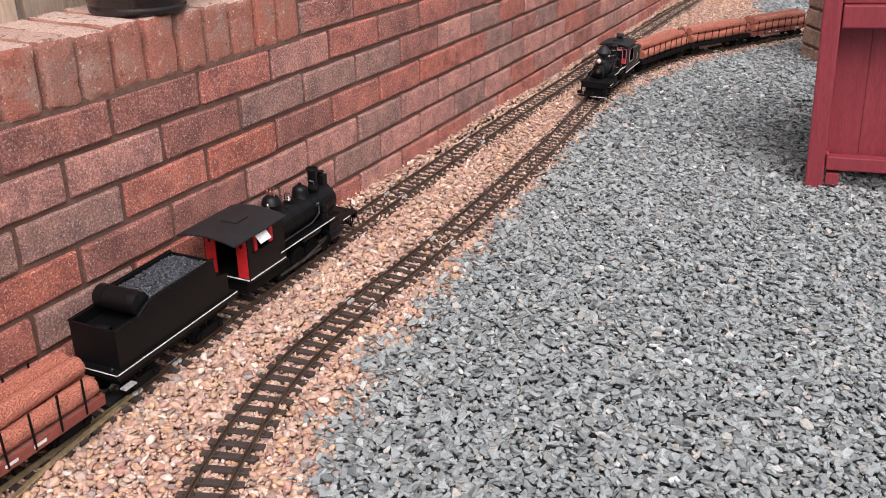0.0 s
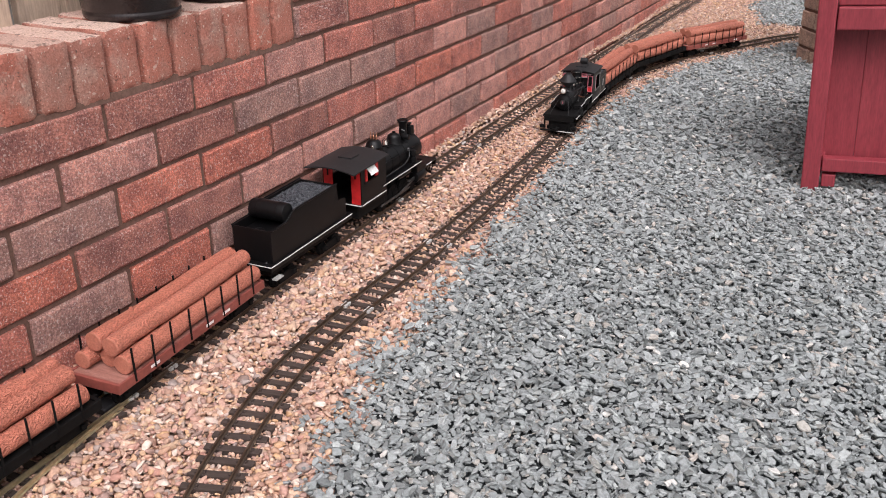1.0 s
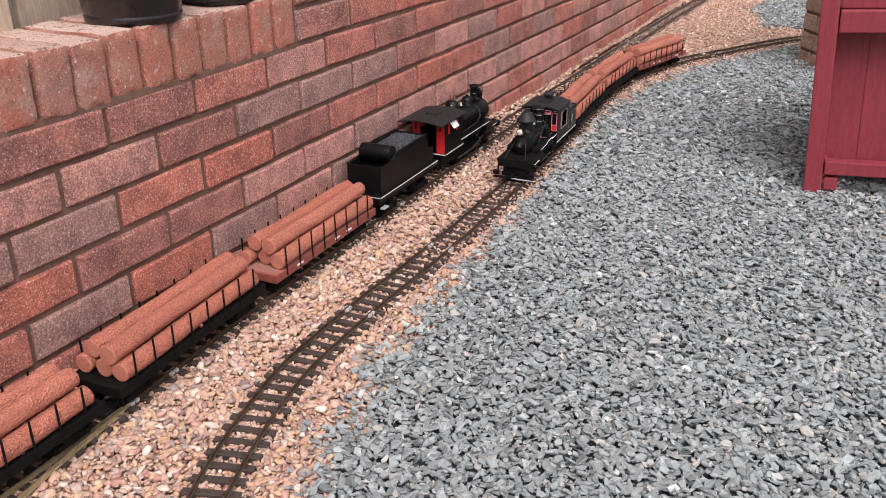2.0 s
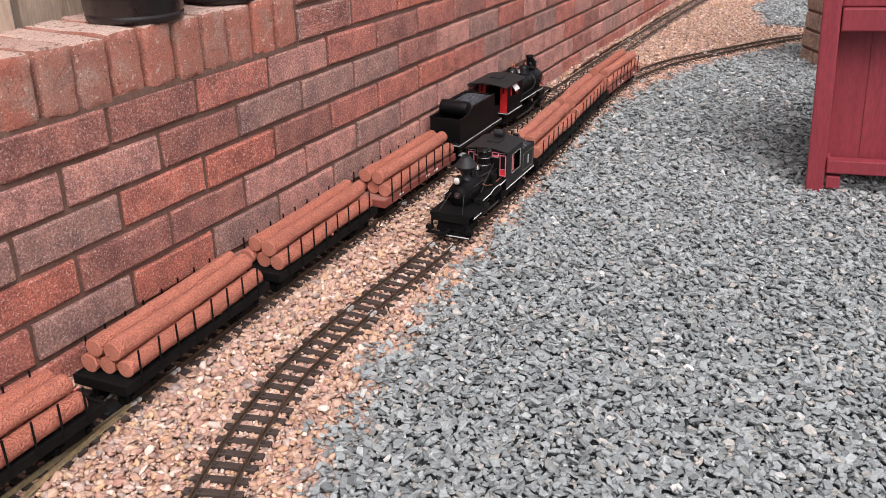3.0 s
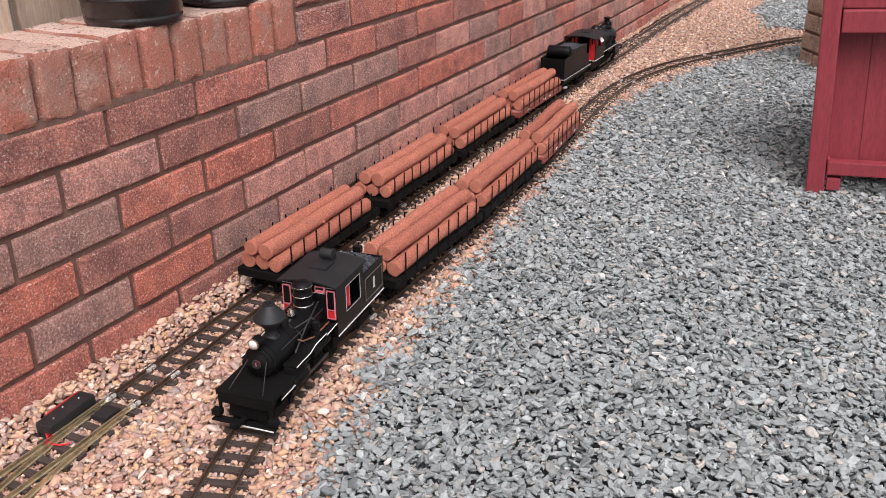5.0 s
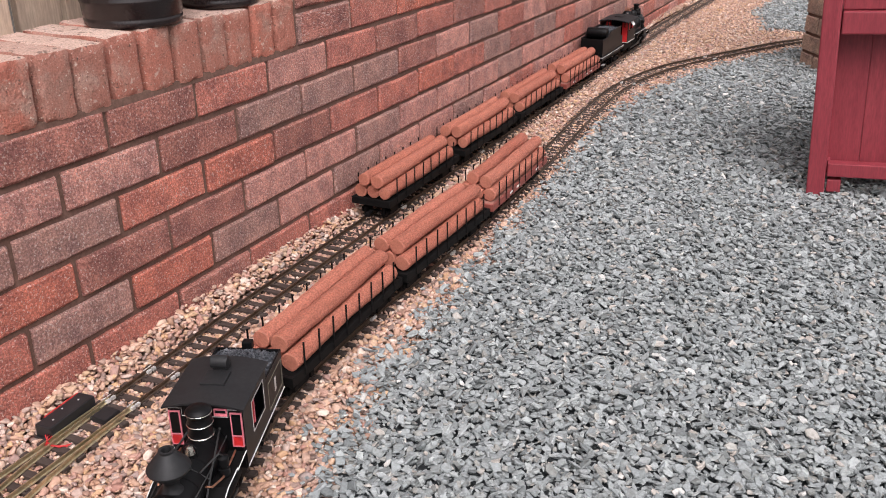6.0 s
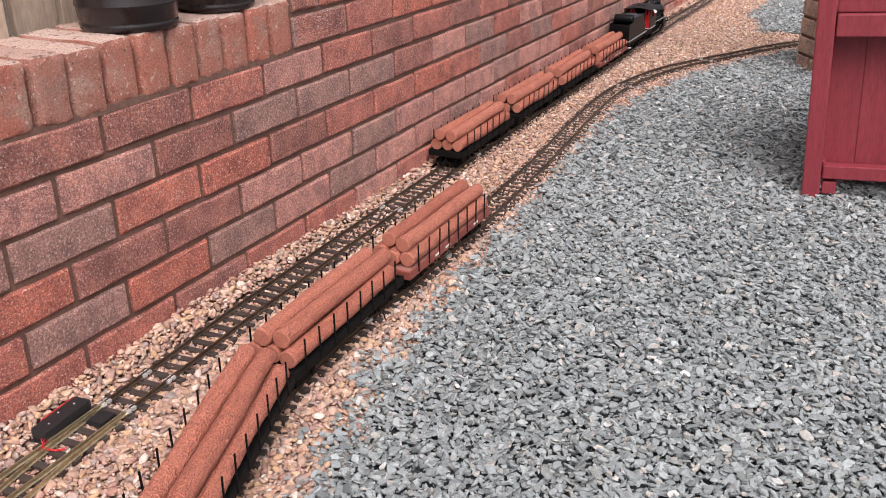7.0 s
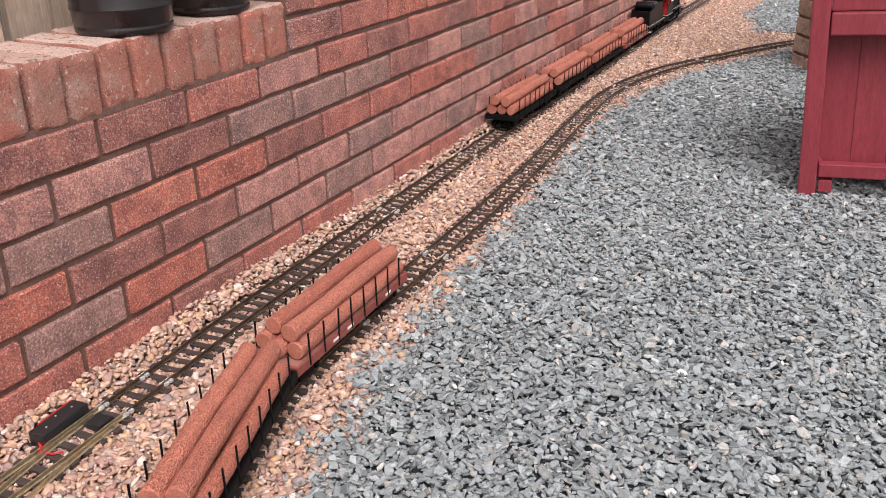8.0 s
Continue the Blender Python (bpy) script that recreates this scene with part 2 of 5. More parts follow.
def box(c, s, bevel=0.0, bm=None, rot=None):
    bm = bm or bmesh.new()
    m = Matrix.Translation(c) @ (rot.to_4x4() if rot is not None else Matrix()) @ Matrix.Diagonal((*s, 1))
    got = bmesh.ops.create_cube(bm, size=1, matrix=m)["verts"]
    if bevel:
        es = list({e for v in got for e in v.link_edges})
        bmesh.ops.bevel(bm, geom=es, offset=bevel, segments=2, profile=0.6, affect="EDGES")
    return bm


AX = {"x": Matrix.Rotation(radians(90), 4, "Y"), "y": Matrix.Rotation(radians(-90), 4, "X"), "z": Matrix()}


def cyl(c, r, h, axis="z", r2=None, seg=24, bevel=0.0, bm=None):
    bm = bm or bmesh.new()
    got = bmesh.ops.create_cone(bm, cap_ends=True, segments=seg, radius1=r, radius2=r if r2 is None else r2, depth=h,
                                matrix=Matrix.Translation(c) @ AX[axis])["verts"]
    if bevel:
        caps = [f for f in {f for v in got for f in v.link_faces} if len(f.verts) > 4]
        bmesh.ops.bevel(bm, geom=list({e for f in caps for e in f.edges}), offset=bevel, segments=2, profile=0.6, affect="EDGES")
    return bm


def lathe(profile, c=(0, 0, 0), axis="z", seg=28, bm=None):
    """A turned body: profile of (radius, height) from below to above."""
    bm = bm or bmesh.new()
    m = Matrix.Translation(c) @ AX[axis]
    rings = []
    for r, h in profile:
        rings.append([bm.verts.new(m @ Vector((max(r, 1e-5) * math.cos(2 * math.pi * i / seg), max(r, 1e-5) * math.sin(2 * math.pi * i / seg), h))) for i in range(seg)])
    for a, b in zip(rings, rings[1:]):
        for i in range(seg):
            bm.faces.new((a[i], a[(i + 1) % seg], b[(i + 1) % seg], b[i]))
    bm.faces.new(rings[0][::-1])
    bm.faces.new(rings[-1])
    return bm


def rod(points, r, seg=8, bm=None):
    """A round bar or wire along points."""
    bm = bm or bmesh.new()
    pts = [Vector(p) for p in points]
    rings = []
    for i, p in enumerate(pts):
        d = (pts[min(i + 1, len(pts) - 1)] - pts[max(i - 1, 0)]).normalized()
        u = d.orthogonal().normalized() if i == 0 else (u - d * u.dot(d)).normalized()
        w = d.cross(u)
        rings.append([bm.verts.new(p + (u * math.cos(2 * math.pi * k / seg) + w * math.sin(2 * math.pi * k / seg)) * r) for k in range(seg)])
    for a, b in zip(rings, rings[1:]):
        for k in range(seg):
            bm.faces.new((a[k], a[(k + 1) % seg], b[(k + 1) % seg], b[k]))
    bm.faces.new(rings[0][::-1])
    bm.faces.new(rings[-1])
    return bm


def extrude_yz(outline, x0, x1, bm=None):
    """A plate with an outline in y, z, from x0 to x1."""
    bm = bm or bmesh.new()
    a = [bm.verts.new((x0, y, z)) for y, z in outline]
    b = [bm.verts.new((x1, y, z)) for y, z in outline]
    n = len(outline)
    for i in range(n):
        bm.faces.new((a[i], a[(i + 1) % n], b[(i + 1) % n], b[i]))
    bm.faces.new(a[::-1])
    bm.faces.new(b)
    bmesh.ops.recalc_face_normals(bm, faces=bm.faces[:])
    return bm


def extrude_xz(outline, y0, y1, bm=None):
    bm = bm or bmesh.new()
    a = [bm.verts.new((x, y0, z)) for x, z in outline]
    b = [bm.verts.new((x, y1, z)) for x, z in outline]
    n = len(outline)
    for i in range(n):
        bm.faces.new((a[i], a[(i + 1) % n], b[(i + 1) % n], b[i]))
    bm.faces.new(a[::-1])
    bm.faces.new(b)
    bmesh.ops.recalc_face_normals(bm, faces=bm.faces[:])
    return bm


# ---- railway lines ----
class Line:
    """A smooth line through points on the ground, by length."""

    def __init__(self, pts):
        p = [np.array(q, float) for q in pts]
        out = []
        for i in range(len(p) - 1):
            a, b, c, d = p[max(i - 1, 0)], p[i], p[i + 1], p[min(i + 2, len(p) - 1)]
            n = max(4, int(np.linalg.norm(c - b) / 0.01))
            for k in range(n):
                t = k / n
                out.append(0.5 * (2 * b + (c - a) * t + (2 * a - 5 * b + 4 * c - d) * t * t + (3 * b - a - 3 * c + d) * t ** 3))
        out.append(p[-1])
        q = np.array(out)
        for _ in range(12):
            q[1:-1] = q[1:-1] * 0.5 + (q[:-2] + q[2:]) * 0.25
        self.q = q
        self.s = np.concatenate([[0], np.cumsum(np.linalg.norm(np.diff(q, axis=0), axis=1))])

    def at(self, s):
        return np.array([np.interp(s, self.s, self.q[:, 0]), np.interp(s, self.s, self.q[:, 1])])

    def s_at_y(self, y, lo=0.0, hi=1e9):
        ok = (self.s >= lo) & (self.s <= hi)
        i = np.argmin(np.where(ok, abs(self.q[:, 1] - y), 1e9))
        return float(self.s[i])

    def heading(self, s, w=0.01):
        d = self.at(s + w) - self.at(s - w)
        return math.degrees(math.atan2(-d[0], d[1]))

    def pose_at(self, s, w=0.0, z=0.0):
        if w:
            a, b = self.at(s - w), self.at(s + w)
            d, m = b - a, (a + b) / 2
            return pose(m[0], m[1], z, 0, 0, math.degrees(math.atan2(-d[0], d[1])))
        m = self.at(s)
        return pose(m[0], m[1], z, 0, 0, self.heading(s))


LINE_A = Line([(0.165, -3.4), (0.15, -2), (0.138, -1.2), (0.128, -0.7), (0.121, -0.38), (0.113, -0.17), (0.104, 0), (0.094, 0.15), (0.087, 0.38),
               (0.076, 0.8), (0.068, 1.25), (0.064, 1.6), (0.065, 2.5), (0.067, 3.8), (0.088, 4.8), (0.12, 6), (0.16, 7)])
LINE_B = Line([(2.9, 4.68), (2.3, 4.58), (1.8, 4.4), (1.4, 4.18), (1.03, 3.9), (0.746, 3.6), (0.52, 3.19), (0.345, 2.83), (0.268, 2.54), (0.240, 2.3), (0.243, 2.07),
               (0.262, 1.756), (0.290, 1.38), (0.304, 1.08), (0.314, 0.75), (0.315, 0.5), (0.311, 0.3), (0.317, 0.08), (0.332, -0.03),
               (0.357, -0.14), (0.379, -0.217), (0.406, -0.296), (0.458, -0.42), (0.55, -0.58), (0.68, -0.73), (0.86, -0.86), (1.1, -0.96), (1.6, -1.05)])

# ---- ground ----
def make_ground():
    bm = bmesh.new()
    bmesh.ops.create_grid(bm, x_segments=8, y_segments=8, size=150, matrix=Matrix.Translation((0, 0, -0.03)))
    tagged(part("ground", bm, SOIL), "bare dark soil under the gravel of a garden", "ground", kind="structure")


EDGE_Y = [-1.2, -0.5, -0.233, -0.085, 0.09, 0.33, 0.588, 0.836, 1.187, 1.527, 1.884, 2.43]
EDGE_X = [0.95, 0.60, 0.536, 0.494, 0.452, 0.438, 0.420, 0.402, 0.368, 0.345, 0.322, 0.300]
BQ = LINE_B.q[LINE_B.q[:, 1] > 0.0]


def slate_side(x, y):
    """How far a place lies within the slate (positive) or the pebbles (negative)."""
    bx = np.interp(y, BQ[::-1, 1], BQ[::-1, 0])
    near = x - np.interp(y, EDGE_Y, EDGE_X)
    d = np.where(y < 2.43, near - 0.085 * np.clip((y - 1.8) / 0.63, 0, 1), x - bx - 0.147)
    far = np.minimum(np.minimum(bx - 0.30 - x, x - (0.545 - 0.098 * (y - 3.915)) + 0.04 * np.sin(y * 6)), y - 3.88 + 0.06 * np.sin(x * 17))
    return np.maximum(d, far)


def track_gap(x, y, line):
    """Distance of places from the middle of a line."""
    q = line.q[::3]
    out = np.empty(len(x))
    for i in range(0, len(x), 4000):
        dx = x[i:i + 4000, None] - q[None, :, 0]
        dy = y[i:i + 4000, None] - q[None, :, 1]
        out[i:i + 4000] = np.sqrt((dx * dx + dy * dy).min(1))
    return out


def make_underlay():
    """The packed small stuff under the loose stones, out to the edges of the gravel."""
    step = 0.06
    for name, material, sign, label in (("slate_bed", SLATE_BED, 1, "packed dark slate dust under the chippings"), ("pebble_underlay", PEBBLE_BED, -1, "packed tan grit under the pebbles")):
        bm = bmesh.new()
        xs, ys = np.arange(0.0, 4.2, step), np.arange(-3.4, 6.6, step)
        gx, gy = np.meshgrid(xs, ys)
        yy = np.clip(gy, -1.2, 6)
        side = slate_side((gx + step / 2).ravel(), (yy + step / 2).ravel()).reshape(gx.shape) * sign
        if sign < 0:
            side = side + 0.05
        verts = {}

        def vert(i, j):
            if (i, j) not in verts:
                x, y = i * step, -3.4 + j * step
                verts[i, j] = bm.verts.new((x, y, (-0.0215 if sign > 0 else -0.024) + 0.002 * math.sin(x * 9) * math.sin(y * 7)))
            return verts[i, j]
        for j in range(len(ys)):
            for i in range(len(xs)):
                if side[j, i] > 0 and (sign > 0 or xs[i] < 1.9):
                    bm.faces.new((vert(i, j), vert(i + 1, j), vert(i + 1, j + 1), vert(i, j + 1)))
        tagged(part(name, bm, material), label, "gravel bed", kind="structure")


def joined_stones(name, material, templates, pos, scale, rng, tilt, smooth, label, category):
    """Many loose stones in one mesh, out of a few template shapes."""
    n = len(pos)
    verts, faces, base = [], [], 0
    which = rng.integers(0, len(templates), n)
    yaw = rng.uniform(0, 2 * np.pi, n)
    tx, ty = rng.normal(0, tilt, n), rng.normal(0, tilt, n)
    for k, (tv, tf) in enumerate(templates):
        idx = np.where(which == k)[0]
        v = tv[None] * scale[idx][:, None, :]
        cx, sx, cy, sy, cz, sz = (f(a[idx])[:, None] for a in (tx, ty, yaw) for f in (np.cos, np.sin))
        x, y, z = v[..., 0], v[..., 1], v[..., 2]
        y, z = y * cx - z * sx, y * sx + z * cx
        x, z = x * cy + z * sy, -x * sy + z * cy
        x, y = x * cz - y * sz, x * sz + y * cz
        v = np.stack([x, y, z], -1) + pos[idx][:, None, :]
        verts.append(v.reshape(-1, 3))
        faces.append((tf[None] + (base + np.arange(len(idx)) * len(tv))[:, None, None]).reshape(-1, 3))
        base += len(idx) * len(tv)
    v, f = np.concatenate(verts), np.concatenate(faces)
    me = bpy.data.meshes.new(name)
    me.vertices.add(len(v))
    me.vertices.foreach_set("co", v.astype(np.float32).ravel())
    me.loops.add(len(f) * 3)
    me.loops.foreach_set("vertex_index", f.astype(np.int32).ravel())
    me.polygons.add(len(f))
    me.polygons.foreach_set("loop_start", np.arange(0, len(f) * 3, 3, dtype=np.int32))
    me.polygons.foreach_set("use_smooth", np.full(len(f), smooth, dtype=bool))
    me.update(calc_edges=True)
    me.validate()
    me.materials.append(material)
    return tagged(new(name, me), label, category, kind="stuff")


def pebble_shapes(rng, level, count):
    """Worn broken stones: a ball cut by soft planes."""
    out = []
    for _ in range(count):
        bm = bmesh.new()
        bmesh.ops.create_icosphere(bm, subdivisions=level, radius=1)
        bm.verts.ensure_lookup_table()
        v = np.array([p.co[:] for p in bm.verts])
        f = np.array([[p.index for p in q.verts] for q in bm.faces])
        bm.free()
        v /= np.linalg.norm(v, axis=1)[:, None]
        d = rng.normal(0, 1, (11, 3))
        d /= np.linalg.norm(d, axis=1)[:, None]
        cut = rng.uniform(0.46, 0.98, 11)
        r = (np.maximum(0, v @ d.T / cut) ** 24).sum(1) + 0.75 ** 24
        out.append((v * (r ** (-1 / 24))[:, None], f))
    return out


def slate_shapes(rng, count):
    out = []
    for _ in range(count):
        n = int(rng.integers(4, 7))
        a = np.arange(n) * 2 * np.pi / n + rng.normal(0, 0.28, n)
        r = rng.uniform(0.65, 1.15, n)
        lx, ly = r * np.cos(a), r * np.sin(a) * rng.uniform(0.5, 0.9)
        top = np.stack([lx * 0.86, ly * 0.84, 1 + rng.normal(0, 0.22, n)], -1)
        mid = np.stack([lx, ly, rng.uniform(-0.2, 0.6, n)], -1)
        low = np.stack([lx * 0.75, ly * 0.75, np.full(n, -1.0)], -1)
        v = np.concatenate([top, mid, low])
        f = []
        for i in range(n):
            j = (i + 1) % n
            f += [(n + i, n + j, j), (n + i, j, i), (2 * n + i, 2 * n + j, n + j), (2 * n + i, n + j, n + i)]
        f += [(0, i, i + 1) for i in range(1, n - 1)]
        out.append((v, np.array(f)))
    return out


def scatter(rng, x0, x1, y0, y1, pitch):
    xs, ys = np.meshgrid(np.arange(x0, x1, pitch), np.arange(y0, y1, pitch))
    x, y = xs.ravel(), ys.ravel()
    return x + rng.uniform(-0.55, 0.55, len(x)) * pitch, y + rng.uniform(-0.55, 0.55, len(y)) * pitch


def make_gravel():
    make_underlay()
    rng = np.random.default_rng(7)
    bank = lambda x, y: 0.030 * np.clip((0.056 - x) / 0.056, 0, 1) * (0.8 + 0.2 * np.sin(y * 5))
    wob = lambda x, y: 0.014 * np.sin(x * 23 + y * 31) + 0.012 * np.sin(y * 57 + 1.3)

    def pebbles(name, y0, y1, level, pitch, size):
        x, y = scatter(rng, 0.006, 1.9, y0, y1, pitch)
        keep = slate_side(x, y) + wob(x, y) + rng.normal(0, 0.02, len(x)) < 0.008
        x, y = x[keep], y[keep]
        a, b = track_gap(x, y, LINE_A), track_gap(x, y, LINE_B)
        g = np.minimum(a, b)
        sc = size * np.clip(rng.lognormal(0, 0.34, len(x)), 0.5, 2.0)
        z = -0.0115 + rng.normal(0, 0.0022, len(x)) + bank(x, y)
        z = np.where(g < 0.05, (-0.0150 if level > 1 else -0.0122) + rng.normal(0, 0.0012, len(x)), z)
        z = np.where((g >= 0.05) & (g < 0.064), z - 0.0035, z)
        big = np.where(g < 0.05, np.minimum(sc, 0.0056), sc)
        scale = np.stack([big * rng.uniform(0.95, 1.5, len(x)), big * rng.uniform(0.7, 1.0, len(x)), big * rng.uniform(0.42, 0.75, len(x))], -1)
        joined_stones(name, PEBBLE, pebble_shapes(rng, level, 16), np.stack([x, y, z], -1), scale, rng, 0.35, level > 1,
                      "warm cream and tan rounded pebbles bedding the tracks", "gravel")

    def bed(y0, y1):
        x, y = scatter(rng, 0.004, 1.5, y0, y1, 0.0105)
        keep = slate_side(x, y) < 0.03
        x, y = x[keep], y[keep]
        sc = 0.0068 * rng.lognormal(0, 0.2, len(x))
        joined_stones("pebble_bed", PEBBLE, pebble_shapes(rng, 1, 9), np.stack([x, y, -0.0205 + bank(x, y)], -1), np.stack([sc, sc, sc * 0.7], -1), rng, 0.3, True,
                      "lower layer of the tan pebble bed", "gravel")

    bed(-0.62, 2.4)
    pebbles("pebble_gravel", -0.62, 0.55, 2, 0.0072, 0.0056)
    pebbles("pebble_gravel", 0.55, 5.4, 1, 0.0086, 0.0058)

    def slates(name, x0, x1, y0, y1, pitch, size):
        x, y = scatter(rng, x0, x1, y0, y1, pitch)
        keep = slate_side(x, y) + wob(x, y) + rng.normal(0, 0.026, len(x)) > -0.006
        x, y = x[keep], y[keep]
        g = track_gap(x, y, LINE_B)
        x, y, g = x[g > 0.05], y[g > 0.05], g[g > 0.05]
        sc = size * np.clip(rng.lognormal(0, 0.36, len(x)), 0.45, 1.75)
        z = -0.006 + rng.normal(0, 0.0042, len(x)) - 0.006 * (g < 0.075)
        scale = np.stack([sc, sc, sc * rng.uniform(0.10, 0.26, len(x))], -1)
        joined_stones(name, SLATE, slate_shapes(rng, 16), np.stack([x, y, z], -1), scale, rng, 0.36, False,
                      "loose angular blue-grey slate chippings", "gravel")

    slates("slate_chippings", 0.24, 1.5, -0.6, 1.4, 0.0073, 0.0080)
    slates("slate_chippings", 0.2, 1.25, 1.4, 5.4, 0.0096, 0.0096)


# ---- garden wall ----
P, CH = 0.225, 0.077
Z5 = 0.096                       # middle of the fifth course below the coping
ROWS = {                         # tones of the nearest bricks, from one joint to the next
    1: (-4, "BRBBBRPRBRBRBGRBPRBPRB"), 2: (-4.5, "GRRPPBGGGBPGRPBPRBPGPB"), 3: (-4, "RBGGOOBRRORGBGRPBPGPBP"),
    4: (-4.5, "BGROBBPPGPPPGPPRBPGPPB"), 5: (-4, "GRRGOGPGPPGPRPPBPGPPRP"), 6: (-4.5, "RRRRRBRRPRRPRRPRPRRPRR"),
}


def brick_meshes(count, length, height, depth, rough, seed, mat):
    """Block with a rough face towards +x, softened arrises; centred, face at x = 0."""
    out = []
    rng = np.random.default_rng(seed)
    for _ in range(count):
        bm = bmesh.new()
        ny, nz = 8, 4
        ys = np.concatenate([[-length / 2], np.linspace(-length / 2 + 0.0045, length / 2 - 0.0045, ny - 1), [length / 2]])
        zs = np.concatenate([[-height / 2], np.linspace(-height / 2 + 0.0045, height / 2 - 0.0045, nz - 1), [height / 2]])
        grid = []
        for j, z in enumerate(zs):
            row = []
            for i, y in enumerate(ys):
                e = i in (0, ny) or j in (0, nz)
                corner = i in (0, ny) and j in (0, nz)
                d = (-0.0035 if e else rng.normal(0, rough * 0.1)) - (0.003 if corner else 0)
                row.append(bm.verts.new((d, y * (1 - (0.006 if e else 0)) + rng.normal(0, 0.0006), z * (1 - (0.012 if e else 0)) + rng.normal(0, 0.0007))))
            grid.append(row)
        for j in range(nz):
            for i in range(ny):
                bm.faces.new((grid[j][i], grid[j][i + 1], grid[j + 1][i + 1], grid[j + 1][i]))
        rim = grid[0][:] + [r[-1] for r in grid[1:]] + grid[-1][-2::-1] + [r[0] for r in grid[-2:0:-1]]
        back = [bm.verts.new((-depth, v.co.y, v.co.z)) for v in rim]
        n = len(rim)
        for i in range(n):
            bm.faces.new((rim[(i + 1) % n], rim[i], back[i], back[(i + 1) % n]))
        me = bpy.data.meshes.new("brick")
        bm.normal_update()
        bm.to_mesh(me)
        bm.free()
        for p in me.polygons:
            p.use_smooth = True
        me.set_sharp_from_angle(angle=radians(20))
        me.materials.append(mat)
        out.append(me)
    return out


def make_wall():
    rng = random.Random(3)
    # mortar core: low part under the coping, high part beyond it
    bm = box((-0.1095, -1.22, 0.195), (0.205, 3.56, 0.49))
    box((-0.1095, 3.28, 0.445), (0.205, 5.44, 0.99), bm=bm)
    wall = tagged(part("wall_garden", bm, MORTAR), "weathered red and brown rock-face brick garden wall", "wall", kind="structure")
    lib = {k: brick_meshes(4, 0.2150, 0.0668, 0.012, 0.0011, ord(k), m) for k, m in BRICKS.items()}
    tones = "RBGPRBOB"
    for c in range(-5, 7):
        z = Z5 + (5 - c) * CH
        first, row = ROWS.get(c, (-4 + (0.5 if c % 2 == 0 else 0), ""))
        k = first - 9
        i = -9
        while k * P < 5.9:
            y = (k + 0.5) * P
            tone = row[i] if 0 <= i < len(row) else rng.choice(tones)
            ztop = 0.78 - 0.19 * (y - 0.56)
            if (c >= 1 or (y - P / 2 > 0.56 and z < ztop)) and y > -2.9:
                me = lib[tone][rng.randrange(4)]
                shared("brick", me, wall, pose(0.001 + rng.uniform(-0.0015, 0.0015), y, z + rng.uniform(-0.0012, 0.0012), rng.uniform(-0.5, 0.5), 0, rng.uniform(-0.4, 0.4)))
            k += 1
            i += 1
    # cut bricks that close the upper courses against the coping
    half = brick_meshes(3, 0.10, 0.0655, 0.012, 0.0011, 77, BRICKS["B"])
    for c in (0, -1, -2):
        z = Z5 + (5 - c) * CH
        start = 0.565
        first = -4 + (0.5 if c % 2 == 0 else 0)
        k = math.ceil((start) / P - first) + first
        gap = k * P - start
        if gap > 0.03:
            shared("brick", half[c % 3], wall, pose(0.001, start + gap / 2, z) @ Matrix.Diagonal((1, (gap - 0.011) / 0.10, 1, 1)))
    # brick-on-edge coping
    cop = []
    for s in range(5):
        r = np.random.default_rng(40 + s)
        bm = box((0, 0, -0.003), (0.204, 0.067, 0.1095), 0.009)
        bmesh.ops.subdivide_edges(bm, edges=[e for e in bm.edges if e.calc_length() > 0.03], cuts=7, use_grid_fill=True)
        bmesh.ops.triangulate(bm, faces=[f for f in bm.faces if len(f.verts) > 4])
        for v in bm.verts:
            n = Vector((noise.noise(v.co * 40 + Vector((s * 7, 0, 0))), noise.noise(v.co * 40 + Vector((0, s * 9, 3))), noise.noise(v.co * 40 + Vector((5, 0, s * 5)))))
            rough = Vector((noise.noise(v.co * 130 + Vector((s * 3, 0, 0))), noise.noise(v.co * 130 + Vector((0, s * 4, 1))), noise.noise(v.co * 130 + Vector((2, 0, s * 6)))))
            v.co += n * 0.0020 + rough * 0.0020
        me = bpy.data.meshes.new("coping_brick")
        bm.to_mesh(me)
        bm.free()
        for p in me.polygons:
            p.use_smooth = True
        me.set_sharp_from_angle(angle=radians(50))
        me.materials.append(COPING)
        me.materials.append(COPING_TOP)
        # upward faces take the paler colour that holds some of the sunlight
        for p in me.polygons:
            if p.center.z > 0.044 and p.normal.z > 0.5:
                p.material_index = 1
        cop.append(me)
    y = 0.524
    while y > -2.9:
        shared("coping_brick", cop[rng.randrange(5)], wall, pose(-0.102 + rng.uniform(-0.003, 0.002), y, 0.5005 + rng.uniform(-0.002, 0.002), rng.uniform(-1.5, 1.5), rng.uniform(-0.8, 0.8), rng.uniform(-0.8, 0.8)))
        y -= 0.0765
    bm = box((-0.115, -1.17, 0.483), (0.170, 3.44, 0.082))
    box((-0.1, -1.17, 0.4425), (0.196, 3.46, 0.013), bm=bm)
    part("coping_mortar", bm, MORTAR, wall)


